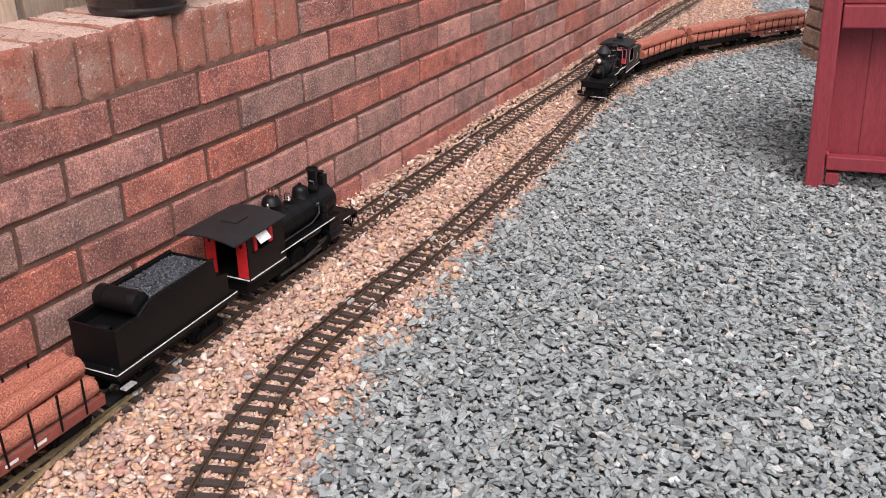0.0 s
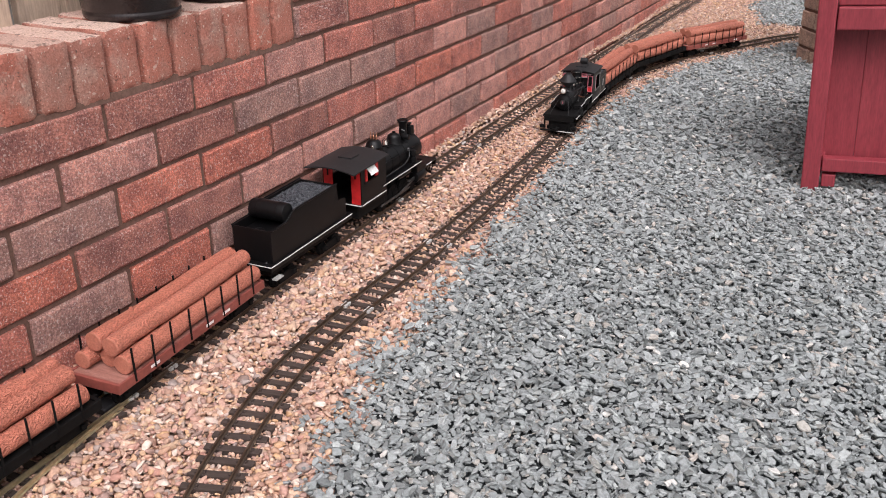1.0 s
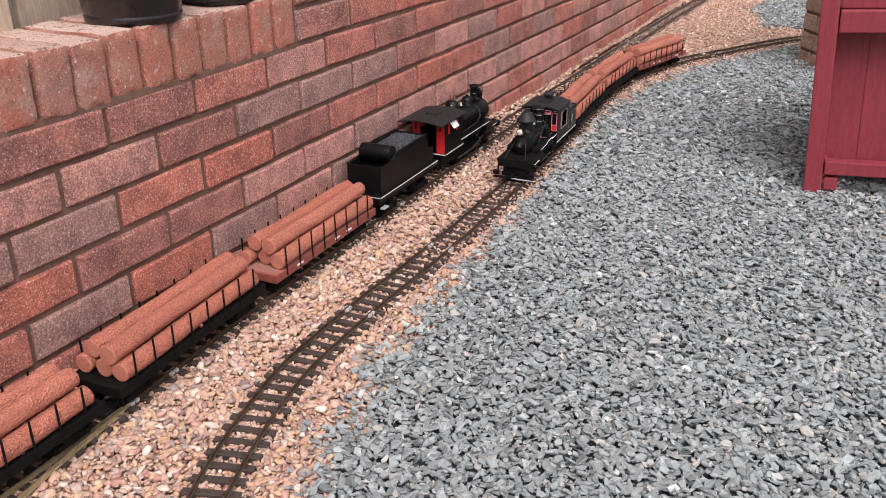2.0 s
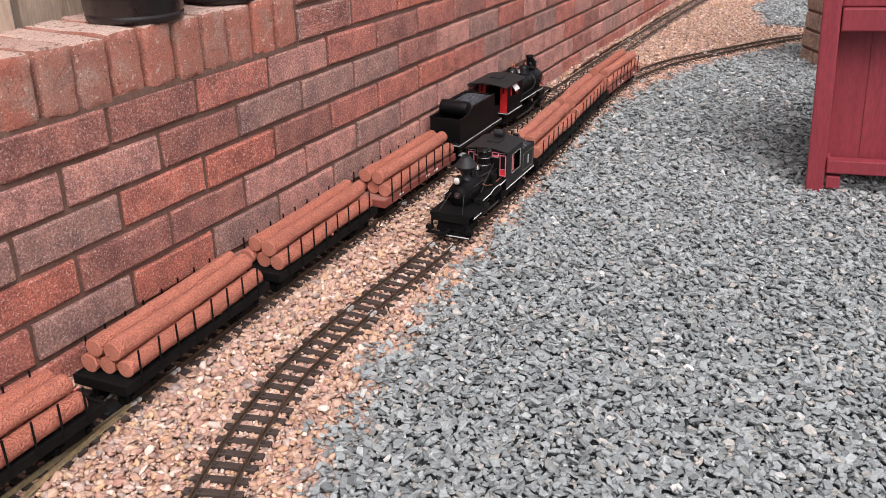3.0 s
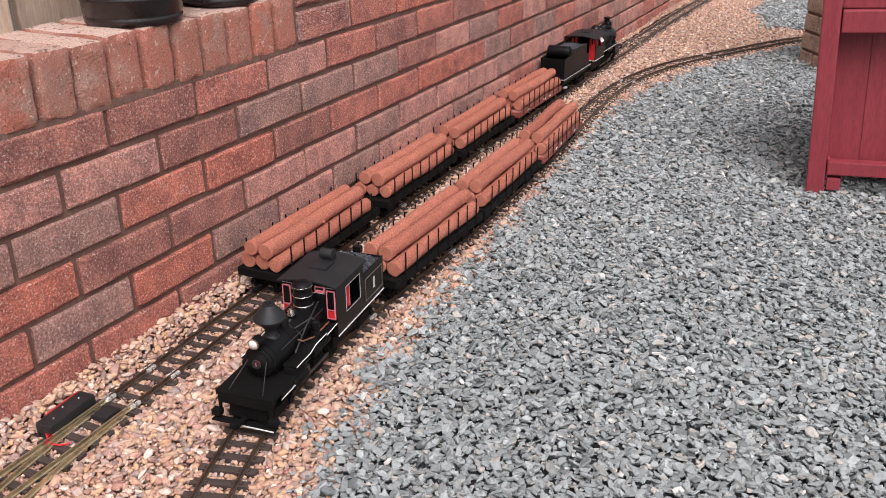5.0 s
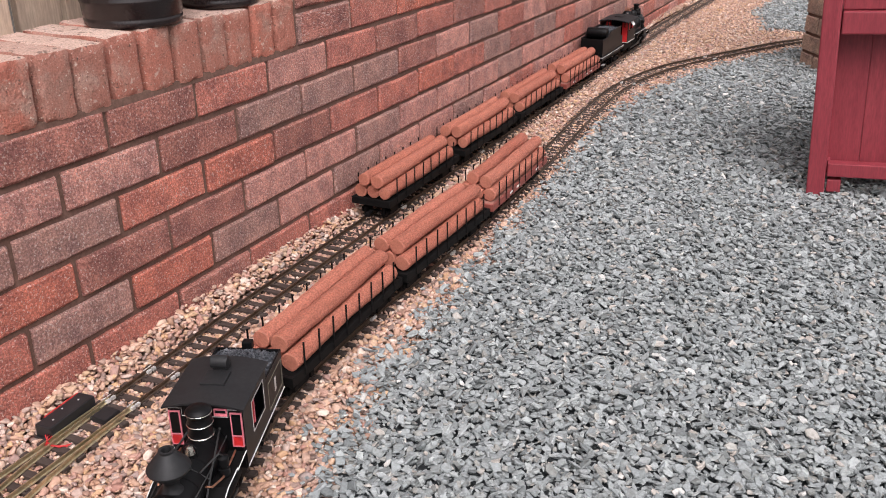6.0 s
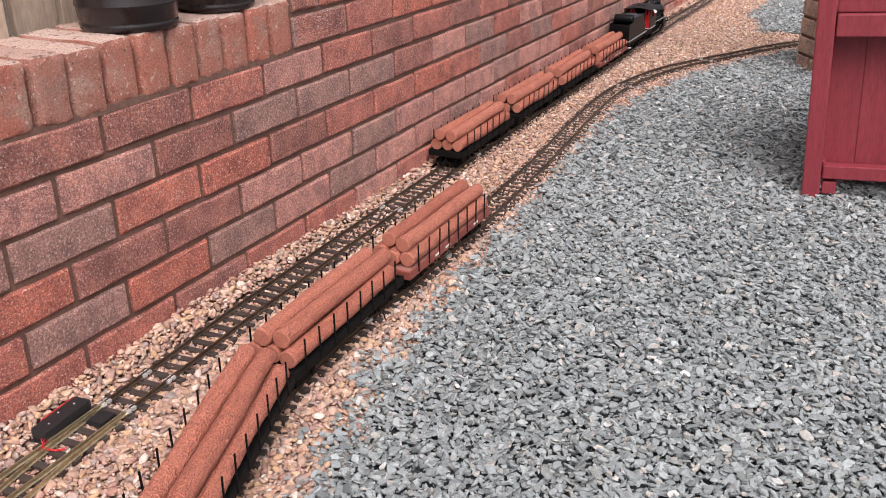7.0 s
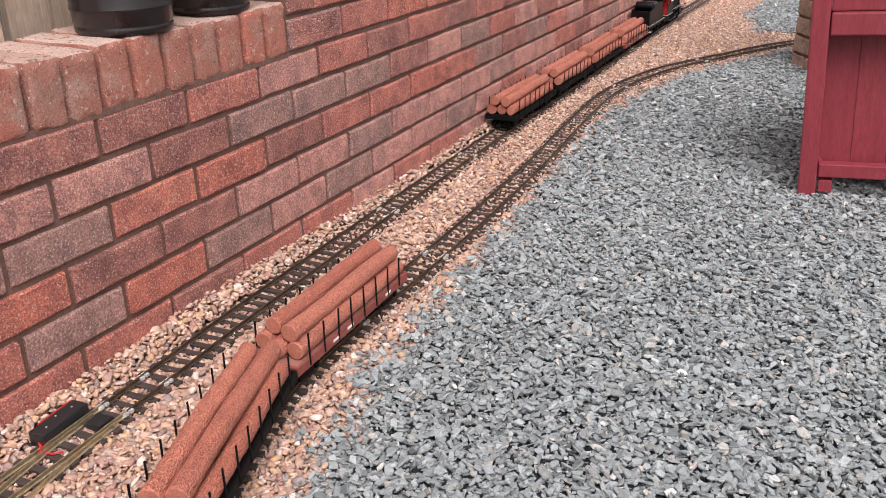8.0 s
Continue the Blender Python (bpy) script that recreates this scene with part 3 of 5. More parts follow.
def make_pillar():
    pillar = tagged(new("brick_pillar"), "tan brick pillar standing on the slate", "pillar")
    pillar.matrix_basis = pose(0.812, 3.105, 0, 0, 0, -58)
    part("mortar_core", box((0.17, 0.165, 0.45), (0.32, 0.31, 1.0)), MORTAR, pillar)
    me = brick_meshes(3, 0.2135, 0.0655, 0.012, 0.0008, 91, BRICKS["T"])
    mh = brick_meshes(2, 0.104, 0.0655, 0.012, 0.0008, 92, BRICKS["T"])
    rng = random.Random(5)
    for r in range(12):
        z = 0.012 + r * CH
        runs = [(0.107, me), (0.274, mh)] if r % 2 else [(0.053, mh), (0.22, me)]
        for u, lib in runs:
            shared("brick", rng.choice(lib), pillar, pose(u + 0.004, 0.004, z, 0, 0, -90))
            shared("brick", rng.choice(lib), pillar, pose(0.004, u + 0.004, z, 0, 0, 180))
            shared("brick", rng.choice(lib), pillar, pose(0.336, u + 0.004, z))


# ---- fence and pots behind the wall ----
def make_fence():
    fence = tagged(new("fence"), "weathered pale timber fence behind the brick wall", "fence")
    fence.matrix_basis = pose(-0.27, 0, 0)
    rng = random.Random(9)
    me = []
    for s in range(3):
        bm = box((0, 0, 0), (0.018, 0.096, 1.3), 0.003)
        me.append(bm)
    meshes = []
    for i, bm in enumerate(me):
        m = bpy.data.meshes.new("fence_board")
        bm.to_mesh(m)
        bm.free()
        m.materials.append(TIMBER)
        meshes.append(m)
    y = -2.9
    while y < 1.1:
        shared("fence_board", rng.choice(meshes), fence, pose(rng.uniform(-0.003, 0.003), y, 0.62, 0, 0, rng.uniform(-1, 1)))
        y += 0.112
    part("fence_post", box((0.045, -0.02, 0.62), (0.06, 0.06, 1.3), 0.004), TIMBER, fence)
    part("fence_rail", box((0.022, -0.9, 0.85), (0.024, 4.0, 0.07), 0.003), TIMBER, fence)


def make_pot(x, y, r, label):
    pot = tagged(new("plant_pot"), label, "plant pot", "pots on the wall")
    pot.matrix_basis = pose(x, y, 0.553)
    prof = [(r * 0.95, 0), (r * 0.995, 0.004), (r * 1.005, 0.012), (r * 0.99, 0.014), (r * 0.99, 0.017), (r * 1.01, 0.019), (r * 1.025, 0.040), (r * 1.05, 0.043), (r * 1.05, 0.047), (r * 1.03, 0.050), (r * 1.1, 0.12), (r * 1.14, 0.15), (r * 1.22, 0.154), (r * 1.22, 0.185), (r * 1.1, 0.185), (r * 1.05, 0.15), (r * 0.2, 0.148)]
    part("body", lathe(prof, seg=40), POTM, pot, smooth=True)
    part("soil", lathe([(r * 1.04, 0.1485), (r * 0.9, 0.156), (r * 0.3, 0.159)], seg=24), SOIL, pot, "dark potting soil", smooth=True)


# ---- red planter ----
def make_planter():
    pl = tagged(new("planter"), "dark red stained wooden planter with panelled sides", "planter")
    pl.matrix_basis = pose(1.045, 1.40, 0, 0, -3.6, 3)
    W, D, H = 0.62, 0.50, 0.60
    post = bpy.data.meshes.new("post")
    bm = box((0, 0, H / 2 - 0.01), (0.044, 0.044, H + 0.02), 0.004)
    bm.to_mesh(post)
    bm.free()
    post.materials.append(PLANTER)
    for x in (0, W):
        for y in (0, D):
            shared("corner_post", post, pl, pose(x, y, 0))
    for y, d in ((0.0, 1), (D, -1)):
        part("bottom_rail", box((W / 2, y + 0.012 * d, 0.060), (W - 0.05, 0.036, 0.036), 0.003), PLANTER, pl)
        part("middle_rail", box((W / 2, y + 0.024 * d, 0.441), (W - 0.05, 0.084, 0.056), 0.004), PLANTER, pl)
        part("top_board", box((W / 2, y + 0.010 * d, 0.534), (W - 0.05, 0.024, 0.126), 0.003), PLANTER, pl)
        n = 7
        for i in range(n):
            w = (W - 0.03) / n
            part("panel_board", box((0.015 + w * (i + 0.5), y + 0.062 * d, 0.240), (w - 0.0006, 0.012, 0.37), 0.0016), PLANTER, pl)
    for x, d in ((0.0, 1), (W, -1)):
        part("bottom_rail", box((x + 0.012 * d, D / 2, 0.060), (0.036, D - 0.05, 0.036), 0.003), PLANTER, pl)
        part("middle_rail", box((x + 0.024 * d, D / 2, 0.441), (0.084, D - 0.05, 0.056), 0.004), PLANTER, pl)
        part("top_board", box((x + 0.010 * d, D / 2, 0.534), (0.024, D - 0.05, 0.126), 0.003), PLANTER, pl)
        n = 5
        for i in range(n):
            w = (D - 0.14) / n
            part("panel_board", box((x + 0.062 * d, 0.070 + w * (i + 0.5), 0.240), (0.012, w - 0.0006, 0.37), 0.0016), PLANTER, pl)
    part("foot_block", box((0.044, 0.012, 0.016), (0.034, 0.03, 0.034), 0.003), PLANTER, pl)
    part("planter_soil", box((W / 2, D / 2, 0.45), (W - 0.06, D - 0.06, 0.03)), SOIL, pl)


# ---- tracks ----
GAUGE = 0.0262


def rail_strip(line, off, s0, s1, extra=None):
    """A rail of true section (foot, web and head), bent along the line."""
    prof = [(-0.0030, -0.0083), (0.0030, -0.0083), (0.0030, -0.0074), (0.0007, -0.0064), (0.0007, -0.0026), (0.0014, -0.0018), (0.0012, 0), (-0.0012, 0), (-0.0014, -0.0018), (-0.0007, -0.0026), (-0.0007, -0.0064), (-0.0030, -0.0074)]
    bm = bmesh.new()
    n = max(4, int((s1 - s0) / 0.02))
    rings = []
    for i in range(n + 1):
        s = s0 + (s1 - s0) * i / n
        p, h = line.at(s), radians(line.heading(s))
        o = off + (extra(p[1]) if extra else 0)
        rings.append([bm.verts.new((p[0] + (o + a) * math.cos(h), p[1] + (o + a) * math.sin(h), z)) for a, z in prof])
    k = len(prof)
    for a, b in zip(rings, rings[1:]):
        for i in range(k):
            bm.faces.new((a[i], a[(i + 1) % k], b[(i + 1) % k], b[i]))
    bm.faces.new(rings[0])
    bm.faces.new(rings[-1][::-1])
    bmesh.ops.recalc_face_normals(bm, faces=bm.faces[:])
    return bm


def sleeper_mesh():
    bm = box((0, 0, -0.0135), (0.09, 0.0135, 0.0095), 0.0008)
    for sx in (-1, 1):
        for o in (-0.0065, 0.0065):
            box((sx * GAUGE + o, 0, -0.0078), (0.0035, 0.006, 0.003), bm=bm)
    me = bpy.data.meshes.new("sleeper")
    bm.to_mesh(me)
    bm.free()
    me.materials.append(SLEEPER)
    return me


def make_tracks():
    rng = random.Random(11)
    sl = sleeper_mesh()
    ends = {"a": (LINE_A.s_at_y(-3.3), LINE_A.s_at_y(6.6)), "b": (0.05, LINE_B.s[-1] - 0.05)}
    for key, line, label in (("a", LINE_A, "dark bronze model railway track laid beside the wall"), ("b", LINE_B, "curving dark bronze model railway track on brown sleepers")):
        tr = tagged(new("railway_track"), label, "model track", "model tracks")
        s0, s1 = ends[key]
        if key == "a":
            cut = line.s_at_y(-0.165)
            for sgn in (-1, 1):
                part("rail", rail_strip(line, sgn * GAUGE, cut, s1), RAIL, tr)
                part("rail", rail_strip(line, sgn * GAUGE, s0, cut - 0.001), BRASS, tr, "bare brass rail")
            div = lambda y: 0.0062 + 0.36 * max(0.0, -0.19 - y) ** 2
            for sgn in (-1, 1):
                part("switch_rail", rail_strip(line, sgn * GAUGE, line.s_at_y(-0.95), line.s_at_y(-0.2), div), BRASS, tr, "bare brass switch rail")
        else:
            for sgn in (-1, 1):
                part("rail", rail_strip(line, sgn * GAUGE, s0, s1), RAIL, tr)
        lo = line.s_at_y(-0.8) if key == "a" else line.s_at_y(4.0)
        hi = line.s_at_y(5.6) if key == "a" else line.s_at_y(-0.6)
        s, step = lo, 0.0312
        while s < hi:
            shared("sleeper", sl, tr, line.pose_at(s + rng.uniform(-0.001, 0.001)) @ pose(0, 0, rng.uniform(-0.0005, 0.0005), 0, 0, rng.uniform(-1.2, 1.2)))
            s += step
        joints = [-0.165, -0.062, 0.83, 1.35, 3.2] if key == "a" else [0.265, 0.62, 2.42, 3.05]
        for jy in joints:
            sj = line.s_at_y(jy, 0, 1e9 if key == "a" else line.s_at_y(-0.3))
            for sgn in (-1, 1):
                for dd in (-0.005, 0.005):
                    part("rail_joiner", box((sgn * GAUGE, dd * 1.15, -0.0045), (0.0125, 0.0085, 0.0060), 0.001), JOINER, tr, "bright metal rail joiner", matrix=line.pose_at(sj))


def make_point_motor():
    pm = tagged(new("point_motor"), "black plastic point motor with red edge beside the track", "point motor")
    a, b = LINE_A.at(LINE_A.s_at_y(-0.26)), LINE_A.heading(LINE_A.s_at_y(-0.26))
    pm.matrix_basis = pose(a[0] - 0.047, -0.243, 0, 0, 0, b + 3)
    part("housing", box((0, 0, 0.003), (0.032, 0.10, 0.022), 0.003), PLASTIC, pm)
    part("base_plate", box((0, 0, -0.0085), (0.038, 0.106, 0.003), 0.001), PLASTIC, pm)
    part("red_strip", box((-0.0185, 0.012, 0.010), (0.004, 0.075, 0.004), 0.001), REDP, pm, "bright red edge strip")
    for i, (y, x) in enumerate(((0.03, 0.0), (-0.03, 0.003), (0.0, -0.006))):
        part("screw", cyl((x, y, 0.0143), 0.0016, 0.0012, seg=12), JOINER, pm, "small steel screw")
    for i in range(3):
        w = [(0.008 + 0.004 * i, -0.05, 0.0), (0.012 + 0.004 * i, -0.058, 0.006 - 0.002 * i), (0.02, -0.064 - 0.003 * i, -0.002), (0.03 + 0.006 * i, -0.062, -0.006), (0.05, -0.055 + 0.004 * i, -0.0075)]
        part("wire", rod(w, 0.0009, 6), REDP, pm, "thin red wire")
    sw = tagged(new("switch_tie_bar"), "black tie bar block between the switch rails", "tie bar")
    s = LINE_A.s_at_y(-0.205)
    sw.matrix_basis = LINE_A.pose_at(s)
    part("block", box((0.002, 0, -0.0065), (0.03, 0.034, 0.011), 0.002), PLASTIC, sw)
    part("bar", box((-0.02, -0.012, -0.0085), (0.07, 0.008, 0.004), 0.001), PLASTIC, sw)

# ---- rolling stock: +y is forwards, z = 0 is the rail top ----
def wheelset(r, material=None, spokes=0):
    """Two flanged wheels on an axle, centred on the axle."""
    bm = bmesh.new()
    for sg in (-1, 1):
        cyl((sg * 0.0262, 0, 0), r, 0.006, "x", seg=20, bevel=0.0008, bm=bm)
        cyl((sg * 0.0222, 0, 0), r + 0.002, 0.002, "x", seg=20, bm=bm)
        if spokes:
            cyl((sg * 0.0297, 0, 0), r * 0.28, 0.003, "x", seg=12, bm=bm)
            for k in range(spokes):
                box((sg * 0.0293, 0, 0), (0.002, r * 0.14, r * 1.7), bm=bm, rot=Matrix.Rotation(math.pi * k / spokes, 3, "X"))
    cyl((0, 0, 0), 0.0025, 0.05, "x", seg=10, bm=bm)
    me = bpy.data.meshes.new("wheelset")
    bm.to_mesh(me)
    bm.free()
    me.materials.append(material or MATT_BLACK)
    return me


WHEELS = []          # (object, radius, base pose, line, direction)


def bogie(parent, y, axle, wheel_me, r, name="bogie"):
    b = part(name, box((0, y, r + 0.006), (0.03, 0.024, 0.012), 0.002), MATT_BLACK, parent)
    for sg in (-1, 1):
        bm = extrude_yz([(y - axle - 0.012, r - 0.004), (y - axle - 0.012, r + 0.005), (y - 0.014, r + 0.010), (y + 0.014, r + 0.010), (y + axle + 0.012, r + 0.005), (y + axle + 0.012, r - 0.004), (y + 0.012, r - 0.008), (y - 0.012, r - 0.008)], sg * 0.0325, sg * 0.0365)
        part("side_frame", bm, MATT_BLACK, b)
        for k in (-1, 1):
            part("axle_box", box((sg * 0.038, y + k * axle, r), (0.005, 0.010, 0.010), 0.001), MATT_BLACK, b)
    for k in (-1, 1):
        w = shared("wheelset", wheel_me, b, pose(0, y + k * axle, r))
        WHEELS.append((w, r, (0, y + k * axle, r), parent))
    return b


def coupler(parent, y, sg):
    bm = box((0, y + sg * 0.012, 0.021), (0.008, 0.026, 0.006), 0.001)
    box((0.004, y + sg * 0.026, 0.021), (0.012, 0.006, 0.008), 0.001, bm=bm)
    part("coupler", bm, MATT_BLACK, parent)


def log_meshes():
    out = []
    for s in range(6):
        rng = np.random.default_rng(60 + s)
        bm = bmesh.new()
        L, n, seg = 0.374, 70, 28
        rings = []
        for i in range(n + 1):
            u = i / n
            y = (u - 0.5) * L
            r0 = 0.0162 * (1 + 0.03 * math.sin(u * 7 + s)) * (1.02 - 0.05 * u)
            cx, cz = 0.0011 * math.sin(u * 5 + s * 2), 0.0009 * math.sin(u * 8 + s)
            ring = []
            for k in range(seg):
                a = 2 * math.pi * k / seg
                r = r0 * (1 + 0.04 * noise.noise(Vector((math.cos(a) * 2 + s * 9, u * 16, math.sin(a) * 2))) + 0.06 * noise.noise(Vector((math.cos(a) * 4.5, u * 46 + s * 13, math.sin(a) * 4.5))))
                ring.append(bm.verts.new((cx + r * math.cos(a), y, cz + r * math.sin(a))))
            rings.append(ring)
        for a, b in zip(rings, rings[1:]):
            for k in range(seg):
                f = bm.faces.new((a[k], b[k], b[(k + 1) % seg], a[(k + 1) % seg]))
                f.smooth = True
        for ring, sg in ((rings[0], -1), (rings[-1], 1)):
            c = sum((v.co for v in ring), Vector()) / seg
            inner = [bm.verts.new(c + (v.co - c) * 0.9 + Vector((0, sg * 0.0012, 0))) for v in ring]
            mid = [bm.verts.new(c + (v.co - c) * 0.45 + Vector((0, sg * (0.0012 + rng.normal(0, 0.0003)), 0))) for v in ring]
            for k in range(seg):
                q = (k + 1) % seg
                for a, b in ((ring, inner), (inner, mid)):
                    f = bm.faces.new((a[k], a[q], b[q], b[k]))
                    f.material_index = 1
            bm.faces.new(mid).material_index = 1
        bmesh.ops.recalc_face_normals(bm, faces=bm.faces[:])
        # a knot stub
        a = rng.uniform(0.6, 2.4)
        y = rng.uniform(-0.12, 0.12)
        lathe([(0.004, 0.0), (0.0032, 0.004), (0.002, 0.0055)], (0.014 * math.cos(a), y, 0.0145 * math.sin(a)), seg=8, bm=bm)
        me = bpy.data.meshes.new("log")
        bm.to_mesh(me)
        bm.free()
        me.materials.append(BARK)
        me.materials.append(LOGEND)
        out.append(me)
    return out


STAKE_Y = [-0.168 + 0.048 * i for i in range(8)]


def make_log_car(red, logs, wheel_me, seed, label, shift=0.0, loose=False):
    rng = random.Random(seed)
    car = tagged(new("log_wagon"), label, "log wagon", "log wagons")
    body = FLATRED if red else MATT_BLACK
    deck = part("deck", box((0, 0, 0.0475), (0.100, 0.40, 0.007), 0.001), DECKRED if red else MATT_BLACK, car, "worn red-brown deck" if red else "")
    for sg in (-1, 1):
        part("side_sill", box((sg * 0.0515, 0, 0.0445), (0.005, 0.404, 0.017), 0.001), body, car)
        part("end_beam", box((0, sg * 0.2035, 0.0445), (0.108, 0.007, 0.018), 0.0015), body, car)
    part("centre_sill", box((0, 0, 0.037), (0.02, 0.37, 0.016), 0.001), MATT_BLACK, car)
    for sg in (-1, 1):
        part("truss_rod", rod([(sg * 0.022, -0.17, 0.042), (sg * 0.022, -0.07, 0.026), (sg * 0.022, 0.07, 0.026), (sg * 0.022, 0.17, 0.042)], 0.0012, 6), MATT_BLACK, car)
        bogie(car, sg * 0.152, 0.026, wheel_me, 0.0145)
        coupler(car, sg * 0.205, sg)
    st = STAKE[0]
    for y in STAKE_Y:
        for sg in (-1, 1):
            shared("stake", st, car, pose(sg * 0.0545, y, 0.040, rng.uniform(-1.5, 1.5), rng.uniform(-1.0, 1.0), 0))
    lay = [(-0.0345, 0.0685), (0.0, 0.0685), (0.0345, 0.0685), (-0.0175, 0.0985), (0.0175, 0.0985)]
    if loose:
        lay[3:] = [(0.020, 0.0975), (-0.0235, 0.0985)]
    for i, (x, z) in enumerate(lay):
        dy = rng.uniform(-0.006, 0.006) + (0.012 if red and i in (1,) else 0)
        if red:
            dy += shift * (1 + (-0.2, 0.1, 0.25, 1.0, 0.3)[i])
        else:
            dy += shift
        flip = 180 if rng.random() < 0.5 else 0
        shared("log", logs[(seed * 5 + i) % len(logs)], car, pose(x, dy, z, 0, rng.uniform(0, 360), flip + rng.uniform(-0.5, 0.5)))
    if red:
        for sg in (-1, 1):
            for k in (-0.12, 0.03, 0.08):
                part("lettering_bar", box((sg * 0.0542, k, 0.0455), (0.0006, 0.022, 0.005)), WHITE, car, "small white lettering mark")
    return car


def window_frame(parent, c, w, h, axis, mat_in, mat_line, name="window_frame"):
    """A framed window: four bars, a middle bar and a dark pane."""
    x, y, z = c
    bm = bmesh.new()
    t, d = 0.0016, 0.0030

    def bar(du, dz, su, sz):
        if axis == "x":
            box((x, y + du, z + dz), (d, su, sz), bm=bm)
        else:
            box((x + du, y, z + dz), (su, d, sz), bm=bm)
    bar(-w / 2 + t / 2, 0, t, h)
    bar(w / 2 - t / 2, 0, t, h)
    bar(0, h / 2 - t / 2, w - 2 * t, t)
    bar(0, -h / 2 + t / 2, w - 2 * t, t)
    bar(0, -h * 0.18, w - 2 * t, t)
    fr = part(name, bm, mat_line, parent, "pink-red window frame")
    lo = box((x, y, z - h * 0.36), ((0.002, w - 2 * t, h * 0.26) if axis == "x" else (w - 2 * t, 0.002, h * 0.26)))
    part("lower_panel", lo, mat_in, fr)
    up = box((x, y, z + h * 0.12), ((0.0012, w - 2 * t, h * 0.56) if axis == "x" else (w - 2 * t, 0.0012, h * 0.56)))
    part("pane", up, BLACK, fr)
    return fr


def cab_roof(y0, y1, half, z0, rise, thick=0.003):
    """A curved cab roof with an overhang."""
    n = 14
    top = [(half * (2 * i / n - 1), z0 + rise * (1 - (2 * i / n - 1) ** 2)) for i in range(n + 1)]
    return extrude_xz(top + [(x, z - thick) for x, z in reversed(top)], y0, y1)


def wall_with_hole(y0, y1, z0, z1, hy0, hy1, hz0, hz1, x, t=0.0025):
    bm = bmesh.new()
    for a, b, c, d in ((y0, hy0, z0, z1), (hy1, y1, z0, z1), (hy0, hy1, z0, hz0), (hy0, hy1, hz1, z1)):
        if b - a > 1e-4 and d - c > 1e-4:
            box((x, (a + b) / 2, (c + d) / 2), (t, b - a, d - c), bm=bm)
    return bm


def coal_heap(name, parent, x0, x1, y0, y1, z, rise, seed, count):
    rng = np.random.default_rng(seed)
    n = count
    x, y = rng.uniform(x0, x1, n), rng.uniform(y0, y1, n)
    u, v = (x - x0) / (x1 - x0) * 2 - 1, (y - y0) / (y1 - y0) * 2 - 1
    zz = z + rise * (1 - u * u) * (1 - v ** 4) + rng.normal(0, 0.0006, n)
    bm = bmesh.new()
    bmesh.ops.create_grid(bm, x_segments=10, y_segments=16, size=0.5, matrix=Matrix.Translation(((x0 + x1) / 2, (y0 + y1) / 2, z - 0.001)) @ Matrix.Diagonal((x1 - x0, y1 - y0, 1, 1)))
    for w in bm.verts:
        a, b = (w.co.x - x0) / (x1 - x0) * 2 - 1, (w.co.y - y0) / (y1 - y0) * 2 - 1
        w.co.z += rise * (1 - a * a) * (1 - b ** 4)
    for i in range(n):
        s = 0.0021 * rng.lognormal(0, 0.3)
        rot = Euler(rng.uniform(0, 6, 3)).to_matrix()
        got = bmesh.ops.create_cube(bm, size=1, matrix=Matrix.Translation((x[i], y[i], zz[i])) @ rot.to_4x4() @ Matrix.Diagonal((s * 1.3, s, s * 0.8, 1)))
    return part(name, bm, COALM, parent, "heap of glossy dark grey coal")


